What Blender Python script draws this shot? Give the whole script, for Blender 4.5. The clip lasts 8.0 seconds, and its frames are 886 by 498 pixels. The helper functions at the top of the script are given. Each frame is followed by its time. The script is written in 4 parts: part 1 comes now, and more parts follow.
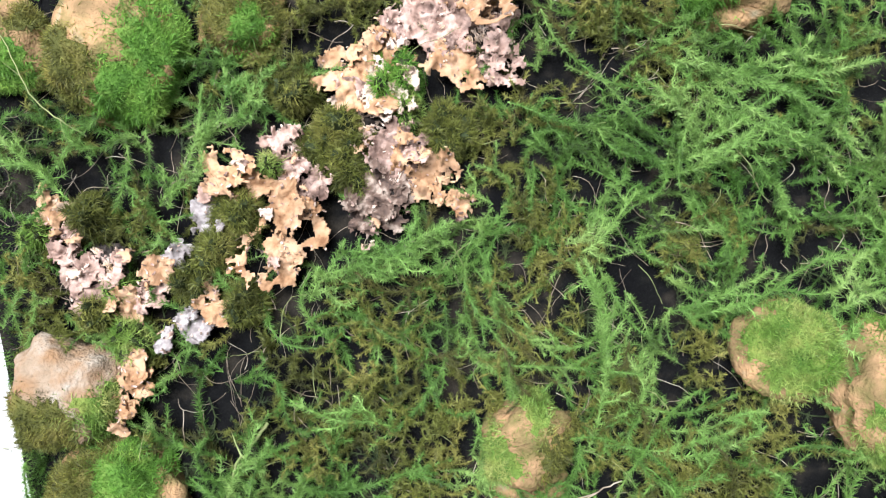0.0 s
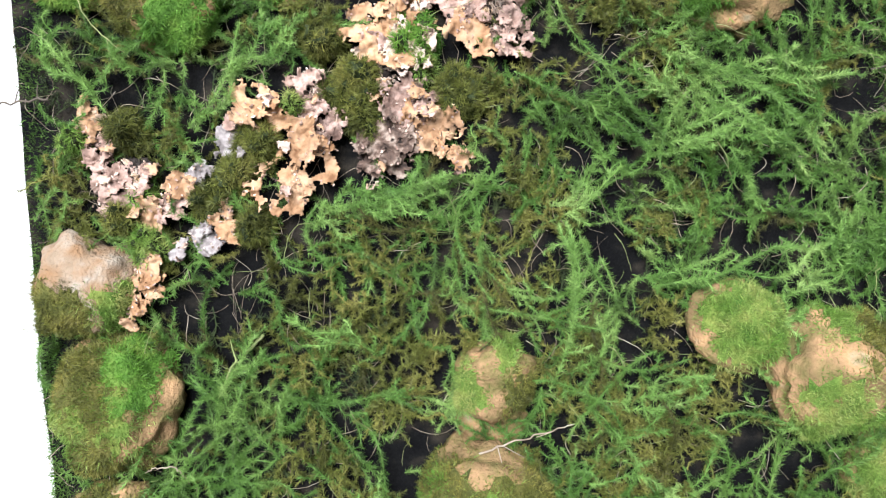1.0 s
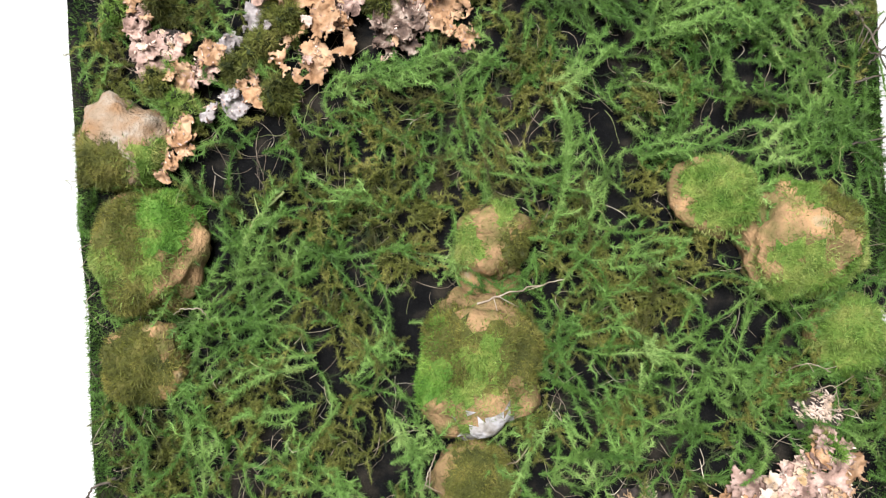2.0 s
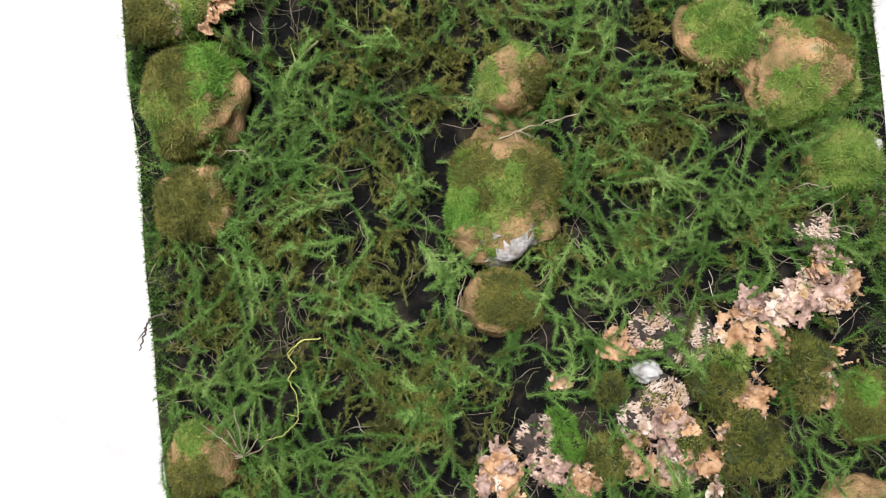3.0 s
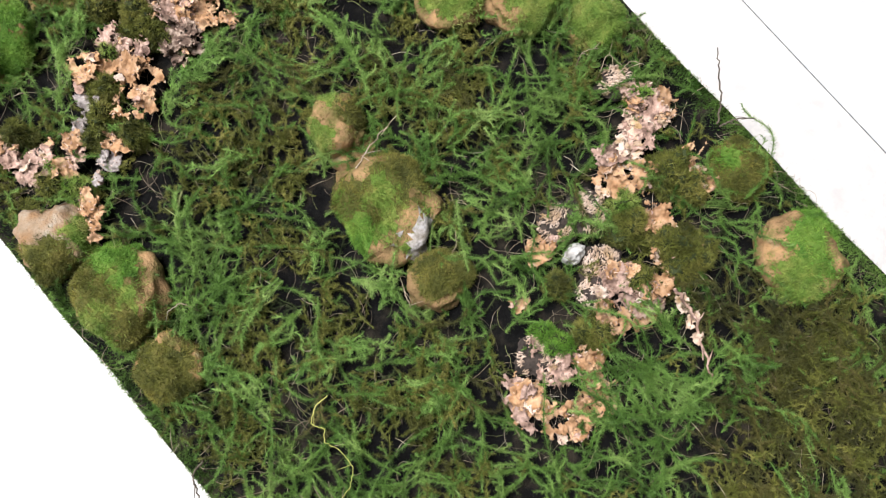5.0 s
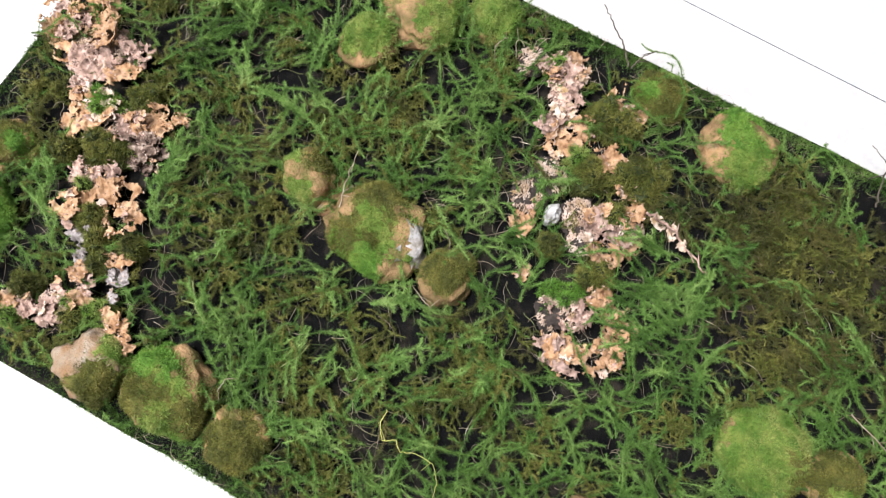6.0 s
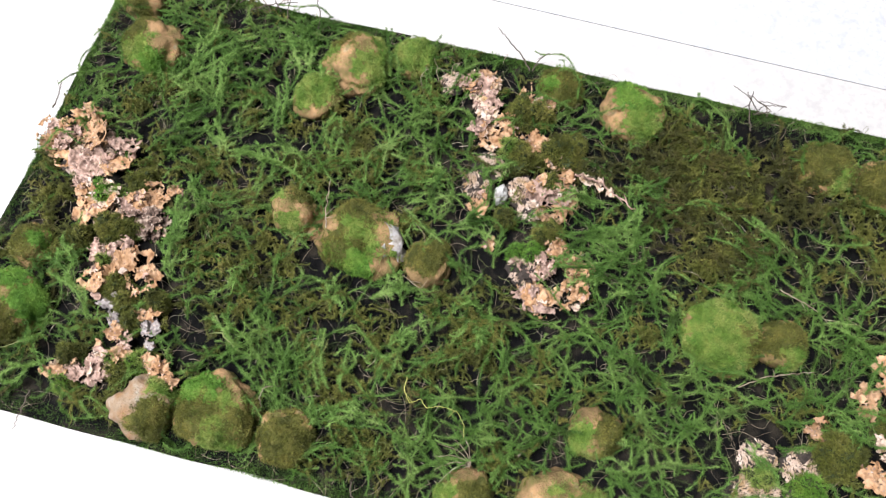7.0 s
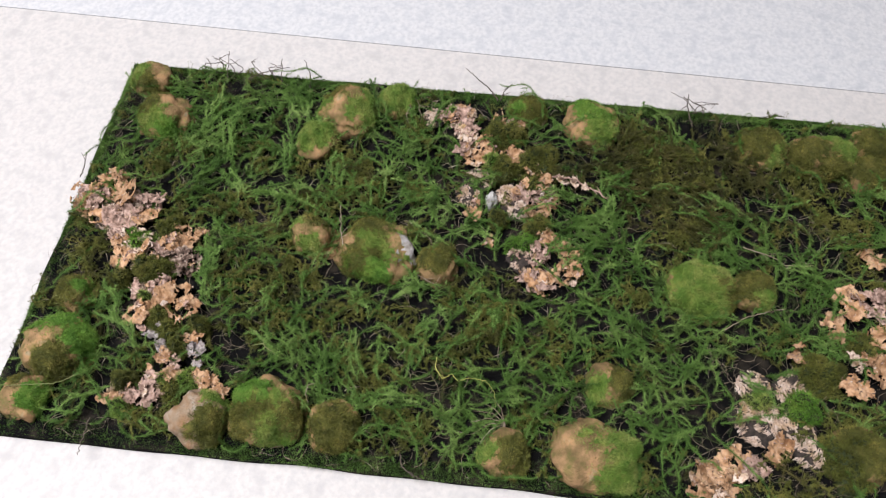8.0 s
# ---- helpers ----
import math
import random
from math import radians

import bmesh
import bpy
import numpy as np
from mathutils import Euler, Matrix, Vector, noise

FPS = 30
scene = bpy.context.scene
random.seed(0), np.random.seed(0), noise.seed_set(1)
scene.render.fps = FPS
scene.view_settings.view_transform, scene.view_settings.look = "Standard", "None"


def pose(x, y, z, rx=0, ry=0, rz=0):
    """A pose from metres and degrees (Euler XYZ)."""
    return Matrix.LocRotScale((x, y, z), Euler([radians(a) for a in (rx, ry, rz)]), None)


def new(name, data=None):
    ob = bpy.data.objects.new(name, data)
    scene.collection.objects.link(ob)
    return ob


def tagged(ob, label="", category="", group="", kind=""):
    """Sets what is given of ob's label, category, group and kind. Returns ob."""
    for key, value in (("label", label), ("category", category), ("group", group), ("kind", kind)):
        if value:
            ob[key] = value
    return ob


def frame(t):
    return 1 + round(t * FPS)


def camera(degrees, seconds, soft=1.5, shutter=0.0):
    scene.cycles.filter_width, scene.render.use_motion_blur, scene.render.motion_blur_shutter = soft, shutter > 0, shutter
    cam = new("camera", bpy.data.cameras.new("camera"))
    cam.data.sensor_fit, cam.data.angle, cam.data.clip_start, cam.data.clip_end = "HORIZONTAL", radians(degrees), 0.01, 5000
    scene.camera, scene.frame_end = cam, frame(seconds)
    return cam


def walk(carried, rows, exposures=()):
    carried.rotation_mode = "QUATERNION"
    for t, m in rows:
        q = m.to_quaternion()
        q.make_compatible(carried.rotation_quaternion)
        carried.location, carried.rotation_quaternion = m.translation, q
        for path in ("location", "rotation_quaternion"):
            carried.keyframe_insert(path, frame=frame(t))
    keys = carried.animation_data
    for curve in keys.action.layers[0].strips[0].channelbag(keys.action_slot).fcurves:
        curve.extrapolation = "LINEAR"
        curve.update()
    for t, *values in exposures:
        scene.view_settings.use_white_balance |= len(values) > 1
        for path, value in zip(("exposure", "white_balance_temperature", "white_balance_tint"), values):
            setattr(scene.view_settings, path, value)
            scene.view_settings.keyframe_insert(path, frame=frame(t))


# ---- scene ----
import collections
cam = camera(59.9, 8.0, soft=1.2)
METRES, EYE, TILT, LEAN, TURN = 1.0, 0.515, -88.34, 0.0, 0.0
ROWS = [
    (0.0, 0.0, 0.0, 0.0, 0.0, 0.0, -0.0),
    (0.5, 0.0044, -0.0237, -0.0058, 0.01, -0.56, -3.98),
    (1.0, 0.0052, -0.0493, -0.0256, -0.02, -1.04, -6.81),
    (2.5, 0.014, -0.1333, -0.1856, -0.29, -1.54, -8.37),
    (3.0, 0.0067, -0.1575, -0.2473, -0.31, -1.81, -6.63),
    (3.5, 0.0115, -0.1783, -0.2838, -0.67, -1.62, -1.95),
    (4.0, 0.0203, -0.2077, -0.312, -1.12, 0.16, 6.39),
    (4.5, 0.0222, -0.2362, -0.337, -1.78, 3.42, 17.88),
    (6.0, -0.0756, -0.3169, -0.373, -4.11, 9.65, 49.7),
    (6.5, -0.1623, -0.3601, -0.4027, -4.8, 12.4, 57.65),
    (7.0, -0.2537, -0.4149, -0.4376, -5.8, 16.85, 64.11),
    (7.5, -0.3397, -0.446, -0.4483, -6.91, 21.06, 68.62),
    (8.0, -0.4634, -0.4506, -0.4382, -8.28, 23.46, 72.36),
]
walk(cam, [(t, pose(0, 0, EYE, TILT, LEAN, TURN) @ pose(METRES * x, METRES * y, METRES * z, 90 + pitch, roll, yaw)) for t, x, y, z, yaw, pitch, roll in ROWS],
     exposures=[(0.0, 0.27, 5900, 10), (1.2, 0.20, 5950, 10), (2.5, -0.11, 6350, 11), (3.5, -0.37, 6350, 11), (4.0, -0.18, 6400, 11), (4.5, -0.16, 6500, 11), (6.0, -0.07, 6250, 12), (7.0, -0.10, 6250, 12), (8.0, -0.68, 6350, 14)])

# ---- light: area lamp in an added, unseen ceiling opening of a closed room ----
world = bpy.data.worlds.new("sky")
scene.world = world
world.use_nodes = True
sky = world.node_tree.nodes.new("ShaderNodeTexSky")
sky.sky_type, sky.sun_disc = "NISHITA", False
sky.sun_elevation, sky.sun_rotation = radians(40), radians(-30)
world.node_tree.links.new(sky.outputs["Color"], world.node_tree.nodes["Background"].inputs["Color"])
world.node_tree.nodes["Background"].inputs["Strength"].default_value = 0.1

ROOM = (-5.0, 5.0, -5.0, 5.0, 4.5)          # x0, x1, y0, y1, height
ADDED_SKYLIGHT = (-2.35, 0.25, -0.05, 2.55)           # x0, x1, y0, y1 of the opening in the ceiling

# lamp added overhead as soft daylight; its real source is unknown
lamp = bpy.data.lights.new("added_sky_lamp", "AREA")
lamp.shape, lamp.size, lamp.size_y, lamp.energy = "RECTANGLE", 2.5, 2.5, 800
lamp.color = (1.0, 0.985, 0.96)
new("added_sky_lamp", lamp).matrix_world = pose(-1.05, 1.25, 4.49)

# ---- materials ----


def material(name, stops, scale, rough=0.7, detail=6.0, bump=0.0, bump_scale=200.0, island=0.0, translucent=0.0, second=None, spec=0.3):
    """Colour ramp over a noise in object space; second: (colour, scale, low, high) stains; island: brightness spread per piece."""
    mat = bpy.data.materials.new(name)
    mat.use_nodes = True
    nt = mat.node_tree
    n, ln = nt.nodes, nt.links
    b = n["Principled BSDF"]
    b.inputs["Roughness"].default_value = rough
    b.inputs["Specular IOR Level"].default_value = spec
    co = n.new("ShaderNodeNewGeometry")
    pos = co.outputs["Position"]

    def noise_tex(s, d):
        t = n.new("ShaderNodeTexNoise")
        t.inputs["Scale"].default_value, t.inputs["Detail"].default_value = s, d
        ln.new(pos, t.inputs["Vector"])
        return t.outputs["Fac"]

    ramp = n.new("ShaderNodeValToRGB")
    el = ramp.color_ramp.elements
    while len(el) < len(stops):
        el.new(0.5)
    for e, (p, c) in zip(el, stops):
        e.position, e.color = p, (*c, 1)
    ln.new(noise_tex(scale, detail), ramp.inputs["Fac"])
    colour = ramp.outputs["Color"]
    if second:
        tone, s2, low, high = second
        mr = n.new("ShaderNodeMapRange")
        mr.inputs["From Min"].default_value, mr.inputs["From Max"].default_value = low, high
        ln.new(noise_tex(s2, 4.0), mr.inputs["Value"])
        mix = n.new("ShaderNodeMix")
        mix.data_type = "RGBA"
        ln.new(mr.outputs["Result"], mix.inputs["Factor"])
        ln.new(colour, mix.inputs["A"])
        mix.inputs["B"].default_value = (*tone, 1)
        colour = mix.outputs["Result"]
    if island:
        hsv = n.new("ShaderNodeHueSaturation")
        mr = n.new("ShaderNodeMapRange")
        mr.inputs["To Min"].default_value, mr.inputs["To Max"].default_value = 1 - island, 1 + island
        ln.new(co.outputs["Random Per Island"], mr.inputs["Value"])
        ln.new(mr.outputs["Result"], hsv.inputs["Value"])
        ln.new(colour, hsv.inputs["Color"])
        colour = hsv.outputs["Color"]
    ln.new(colour, b.inputs["Base Color"])
    if bump:
        bp = n.new("ShaderNodeBump")
        bp.inputs["Strength"].default_value, bp.inputs["Distance"].default_value = bump, 0.002
        ln.new(noise_tex(bump_scale, 8.0), bp.inputs["Height"])
        ln.new(bp.outputs["Normal"], b.inputs["Normal"])
    if translucent:
        tr = n.new("ShaderNodeBsdfTranslucent")
        ms = n.new("ShaderNodeMixShader")
        ms.inputs[0].default_value = translucent
        ln.new(colour, tr.inputs["Color"])
        ln.new(b.outputs[0], ms.inputs[1])
        ln.new(tr.outputs[0], ms.inputs[2])
        ln.new(ms.outputs[0], n["Material Output"].inputs["Surface"])
    return mat


MOSS = {
    "green": material("green_moss", [(0.3, (0.042, 0.100, 0.014)), (0.5, (0.098, 0.192, 0.036)), (0.72, (0.205, 0.31, 0.080))], 22, 0.55, island=0.45, translucent=0.2, second=((0.034, 0.070, 0.010), 48, 0.52, 0.70)),
    "bright": material("bright_moss", [(0.3, (0.088, 0.185, 0.035)), (0.5, (0.165, 0.285, 0.065)), (0.72, (0.28, 0.39, 0.12))], 25, 0.55, island=0.45, translucent=0.2, second=((0.065, 0.125, 0.024), 60, 0.54, 0.72)),
    "olive": material("olive_moss", [(0.3, (0.048, 0.052, 0.010)), (0.5, (0.098, 0.11, 0.02)), (0.72, (0.185, 0.172, 0.042))], 28, 0.6, island=0.55, translucent=0.15),
    "lime": material("lime_moss", [(0.3, (0.065, 0.15, 0.013)), (0.5, (0.145, 0.22, 0.042)), (0.72, (0.285, 0.30, 0.09))], 45, 0.6, island=0.4, translucent=0.15),
    "fresh": material("fresh_moss", [(0.3, (0.05, 0.125, 0.012)), (0.5, (0.10, 0.215, 0.026)), (0.72, (0.19, 0.285, 0.048))], 45, 0.6, island=0.4, translucent=0.15),
    "tawny": material("tawny_moss", [(0.3, (0.05, 0.056, 0.010)), (0.5, (0.10, 0.105, 0.019)), (0.72, (0.20, 0.175, 0.042))], 45, 0.6, island=0.55, translucent=0.15),
    "brown": material("brown_moss", [(0.3, (0.024, 0.026, 0.006)), (0.5, (0.055, 0.058, 0.012)), (0.72, (0.11, 0.095, 0.028))], 30, 0.6, island=0.5, translucent=0.15),
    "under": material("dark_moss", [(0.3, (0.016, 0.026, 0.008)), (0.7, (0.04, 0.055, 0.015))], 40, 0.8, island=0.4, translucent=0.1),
}
# darker copies of the stone moss colours: shade between the needles put into colour
SHADED_MOSS = {
    "lime": material("shaded_lime_moss", [(0.3, (0.045, 0.105, 0.010)), (0.5, (0.10, 0.155, 0.024)), (0.72, (0.19, 0.205, 0.045))], 70, 0.8, detail=10, bump=1.0, bump_scale=700),
    "green": material("shaded_green_moss", [(0.3, (0.035, 0.09, 0.009)), (0.5, (0.07, 0.15, 0.018)), (0.72, (0.13, 0.20, 0.034))], 70, 0.8, detail=10, bump=1.0, bump_scale=700),
    "olive": material("shaded_olive_moss", [(0.3, (0.030, 0.034, 0.006)), (0.5, (0.065, 0.068, 0.012)), (0.72, (0.13, 0.115, 0.028))], 70, 0.8, detail=10, bump=1.0, bump_scale=700),
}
STONE = material("moss_stone", [(0.25, (0.085, 0.060, 0.027)), (0.42, (0.175, 0.115, 0.055)), (0.55, (0.285, 0.175, 0.090)), (0.64, (0.34, 0.205, 0.10)), (0.74, (0.30, 0.245, 0.155)), (0.85, (0.21, 0.175, 0.05))], 42, 0.9, detail=14, bump=1.0, bump_scale=420, second=((0.10, 0.10, 0.03), 60, 0.46, 0.70), spec=0.15)
PALE_STONE = material("pale_stone", [(0.3, (0.135, 0.099, 0.063)), (0.5, (0.243, 0.180, 0.126)), (0.72, (0.360, 0.342, 0.297))], 40, 0.9, detail=14, bump=1.0, bump_scale=420, second=((0.22, 0.13, 0.07), 55, 0.48, 0.68), spec=0.15)
WHITE_STONE = material("white_stone", [(0.3, (0.225, 0.210, 0.195)), (0.5, (0.390, 0.383, 0.375)), (0.7, (0.465, 0.458, 0.458))], 110, 0.8, detail=10, bump=0.8, bump_scale=300)
BARK = {
    "tan": material("tan_bark", [(0.3, (0.146, 0.069, 0.030)), (0.46, (0.322, 0.186, 0.098)), (0.62, (0.424, 0.274, 0.170)), (0.8, (0.350, 0.261, 0.106))], 75, 0.85, detail=10, bump=0.7, bump_scale=260, second=((0.16, 0.085, 0.045), 70, 0.56, 0.74), island=0.22),
    "pink": material("pink_bark", [(0.3, (0.098, 0.058, 0.045)), (0.46, (0.270, 0.175, 0.138)), (0.62, (0.422, 0.298, 0.252)), (0.8, (0.332, 0.212, 0.131))], 100, 0.85, detail=10, bump=0.7, bump_scale=260, second=((0.10, 0.062, 0.05), 110, 0.52, 0.72), island=0.25),
    "pale": material("pale_bark", [(0.3, (0.248, 0.172, 0.116)), (0.5, (0.480, 0.369, 0.296)), (0.7, (0.569, 0.480, 0.424))], 90, 0.85, detail=10, bump=0.7, bump_scale=260, second=((0.30, 0.20, 0.10), 60, 0.5, 0.7), island=0.2),
    "grey": material("grey_bark", [(0.3, (0.061, 0.051, 0.048)), (0.5, (0.227, 0.197, 0.190)), (0.7, (0.440, 0.404, 0.396))], 120, 0.85, bump=0.7, bump_scale=260),
    "dark": material("dark_bark", [(0.3, (0.031, 0.021, 0.018)), (0.5, (0.106, 0.068, 0.051)), (0.7, (0.351, 0.275, 0.224))], 130, 0.85, bump=0.7, bump_scale=260),
    "white": material("white_lichen", [(0.3, (0.158, 0.137, 0.111)), (0.5, (0.299, 0.275, 0.258)), (0.66, (0.421, 0.404, 0.414))], 110, 0.8, bump=0.8, bump_scale=240),
}
BARK_WORDS = {"tan": "peach-tan curled cork bark chip with a ragged edge", "pink": "pinkish brown wrinkled cork bark chip with a torn edge",
              "pale": "pale cream cork bark chip, pitted and curled", "grey": "weathered grey cork bark chip with a crumbly face",
              "dark": "dark brown cork bark chip with pale flecks", "white": "white lichen-crusted bark chip"}
BOARD = material("black_felt", [(0.3, (0.0030, 0.0030, 0.0035)), (0.52, (0.0060, 0.0060, 0.0060)), (0.70, (0.026, 0.022, 0.017))], 45, 0.95, bump=0.8, bump_scale=500, spec=0.03)
ROOT = material("dry_root", [(0.3, (0.10, 0.07, 0.05)), (0.55, (0.25, 0.20, 0.15)), (0.75, (0.45, 0.40, 0.33))], 60, 0.8, island=0.5)
STEM = material("pale_stem", [(0.3, (0.10, 0.13, 0.04)), (0.7, (0.24, 0.25, 0.11))], 60, 0.7, island=0.4)
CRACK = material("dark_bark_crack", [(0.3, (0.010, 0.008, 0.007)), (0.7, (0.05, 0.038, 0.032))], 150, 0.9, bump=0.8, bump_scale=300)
TWIG = material("dark_twig", [(0.3, (0.03, 0.025, 0.02)), (0.7, (0.10, 0.08, 0.06))], 80, 0.8)
YELLOW = material("yellow_tendril", [(0.3, (0.35, 0.36, 0.08)), (0.7, (0.52, 0.50, 0.16))], 80, 0.6)
VINYL = material("mottled_floor", [(0.30, (0.385, 0.37, 0.37)), (0.44, (0.44, 0.425, 0.42)), (0.54, (0.475, 0.455, 0.445)), (0.70, (0.43, 0.41, 0.405))], 42, 0.5, detail=15, bump=0.25, bump_scale=140, second=((0.375, 0.365, 0.375), 130, 0.42, 0.80))
COOL_VINYL = material("cool_mottled_floor", [(0.30, (0.39, 0.398, 0.425)), (0.44, (0.445, 0.45, 0.472)), (0.54, (0.485, 0.487, 0.50)), (0.70, (0.44, 0.442, 0.46))], 42, 0.5, detail=15, bump=0.25, bump_scale=140, second=((0.36, 0.37, 0.40), 130, 0.42, 0.80))
SEAM = material("seam_filler", [(0.3, (0.08, 0.08, 0.09)), (0.7, (0.12, 0.12, 0.13))], 40, 0.8)
# for the added walls and ceiling; grey keeps bounced fill light low
PLASTER = material("grey_plaster", [(0.3, (0.44, 0.44, 0.43)), (0.7, (0.50, 0.50, 0.49))], 3, 0.8, bump=0.1, bump_scale=80)
FRAME = material("white_window_paint", [(0.3, (0.76, 0.76, 0.75)), (0.7, (0.82, 0.82, 0.81))], 6, 0.4)
GLASS = bpy.data.materials.new("window_glass")
GLASS.use_nodes = True
GLASS.node_tree.nodes["Principled BSDF"].inputs["Transmission Weight"].default_value = 1.0
GLASS.node_tree.nodes["Principled BSDF"].inputs["Roughness"].default_value = 0.0

# ---- mesh helpers ----


def mesh_of(name, verts, faces, mat, smooth=False):
    """A mesh from arrays: verts (n, 3); faces (m, 3) or (m, 4)."""
    verts, faces = np.asarray(verts, np.float32), np.asarray(faces, np.int32)
    k = faces.shape[1]
    me = bpy.data.meshes.new(name)
    me.vertices.add(len(verts))
    me.vertices.foreach_set("co", verts.ravel())
    me.loops.add(faces.size)
    me.loops.foreach_set("vertex_index", faces.ravel())
    me.polygons.add(len(faces))
    me.polygons.foreach_set("loop_start", np.arange(0, faces.size, k, dtype=np.int32))
    if smooth:
        me.polygons.foreach_set("use_smooth", np.ones(len(faces), bool))
    me.materials.append(mat)
    me.update(calc_edges=True)
    return me


def part(name, bm, mat, parent, label=""):
    me = bpy.data.meshes.new(name)
    bm.to_mesh(me)
    bm.free()
    me.materials.append(mat)
    ob = new(name, me)
    ob.parent = parent
    return tagged(ob, label)


def box(x0, y0, z0, x1, y1, z1):
    bm = bmesh.new()
    bmesh.ops.create_cube(bm, size=1, matrix=Matrix.Translation(((x0 + x1) / 2, (y0 + y1) / 2, (z0 + z1) / 2)) @ Matrix.Diagonal((x1 - x0, y1 - y0, z1 - z0, 1)))
    return bm


def structure(name, bm, mat, label=""):
    return tagged(part(name, bm, mat, None), label, kind="structure")


def unit(a):
    return a / np.maximum(np.linalg.norm(a, axis=-1, keepdims=True), 1e-9)


def blades(base, way, length, width, rng):
    """Triangular needles: arrays of feet, directions, lengths and widths."""
    n = len(base)
    side = unit(np.cross(way, rng.normal(size=(n, 3)))) * (width[:, None] / 2)
    v = np.stack([base - side, base + side, base + way * length[:, None]], 1).reshape(-1, 3)
    return v, np.arange(3 * n).reshape(-1, 3)


def tube(points, radius, sides=5, taper=0.6):
    """A bent, tapering tube along points; returns verts and quads."""
    p = np.asarray(points, float)
    n = len(p)
    t = unit(np.gradient(p, axis=0))
    a = unit(np.cross(t, np.array([0.1, 0.2, 1.0])))
    b = np.cross(t, a)
    r = radius * np.linspace(1, taper, n)
    ang = np.arange(sides) * 2 * np.pi / sides
    v = p[:, None] + r[:, None, None] * (np.cos(ang)[None, :, None] * a[:, None] + np.sin(ang)[None, :, None] * b[:, None])
    f = [(i * sides + j, i * sides + (j + 1) % sides, (i + 1) * sides + (j + 1) % sides, (i + 1) * sides + j) for i in range(n - 1) for j in range(sides)]
    return v.reshape(-1, 3), np.array(f)


def wave(x, y, s, seed=0.0):
    return noise.noise(Vector((x * s + seed, y * s - seed, seed * 0.7)))


# ---- the room: a floor, closed in by added walls and ceiling out of view ----
x0, x1, y0, y1, top = ROOM
TURNED = radians(-10.5)                      # the seam of the floor sheets
sx, sy = 0.495, -0.17                        # a point on it
d = Vector((math.sin(-TURNED), -math.cos(TURNED)))
far, near = (sx + d.x * -(y1 - sy) / -d.y, y1), (sx + d.x * (sy - y0) / -d.y, y0)


def slab(corners, z0, z1):
    bm = bmesh.new()
    low = [bm.verts.new((x, y, z0)) for x, y in corners]
    high = [bm.verts.new((x, y, z1)) for x, y in corners]
    bm.faces.new(high)
    bm.faces.new(low[::-1])
    for i in range(len(corners)):
        j = (i + 1) % len(corners)
        bm.faces.new((low[i], low[j], high[j], high[i]))
    return bm


structure("floor_1", slab([(x0, y0), (near[0] - 0.0007, y0), (far[0] - 0.0007, y1), (x0, y1)], -0.02, 0), VINYL, "white mottled sheet floor")
structure("floor_2", slab([(near[0] + 0.0007, y0), (x1, y0), (x1, y1), (far[0] + 0.0007, y1)], -0.02, 0), COOL_VINYL, "bluish white mottled sheet floor")
structure("floor_base", box(x0, y0, -0.06, x1, y1, -0.021), SEAM)
structure("wall_east", box(x1, y0, -0.06, x1 + 0.15, y1, top + 0.1), PLASTER, "plain light grey wall added out of view")
structure("wall_west", box(x0 - 0.15, y0, -0.06, x0, y1, top + 0.1), PLASTER, "plain light grey wall added out of view")
structure("wall_south", box(x0 - 0.15, y0 - 0.15, -0.06, x1 + 0.15, y0, top + 0.1), PLASTER, "plain light grey wall added out of view")
structure("wall_north", box(x0 - 0.15, y1, -0.06, x1 + 0.15, y1 + 0.15, top + 0.1), PLASTER, "plain light grey wall added out of view")


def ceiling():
    """A slab added out of view, with the lamp's opening through it."""
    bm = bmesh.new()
    a, b, c, e = ADDED_SKYLIGHT
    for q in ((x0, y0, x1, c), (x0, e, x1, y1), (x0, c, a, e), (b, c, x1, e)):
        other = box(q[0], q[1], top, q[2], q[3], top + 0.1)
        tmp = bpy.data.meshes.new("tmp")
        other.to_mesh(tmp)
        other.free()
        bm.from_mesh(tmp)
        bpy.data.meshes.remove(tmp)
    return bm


structure("ceiling", ceiling(), PLASTER, "plain light grey ceiling added out of view, open for the lamp")


# unseen frame and pane, added round the lamp's opening
def added_skylight():
    a, b, c, e = ADDED_SKYLIGHT
    thing = tagged(new("added_window_1"), "white framed ceiling opening added for the lamp, out of view", "window", kind="structure")
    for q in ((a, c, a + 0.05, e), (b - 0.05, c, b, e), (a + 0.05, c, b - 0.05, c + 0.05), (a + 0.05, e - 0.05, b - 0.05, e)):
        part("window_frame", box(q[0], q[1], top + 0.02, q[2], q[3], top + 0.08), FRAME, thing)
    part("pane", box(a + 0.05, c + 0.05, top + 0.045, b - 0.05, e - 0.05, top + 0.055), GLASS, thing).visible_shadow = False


added_skylight()

# ---- the moss panel: its board lies on the floor, turned by 11.7 degrees ----
U, V = np.array([0.979, 0.203]), np.array([0.203, -0.979])
U0, U1, V0, V1 = -0.291, 0.345, -0.246, 1.10
BOARD_TOP = 0.012


def place(u, v):
    return u * U + v * V


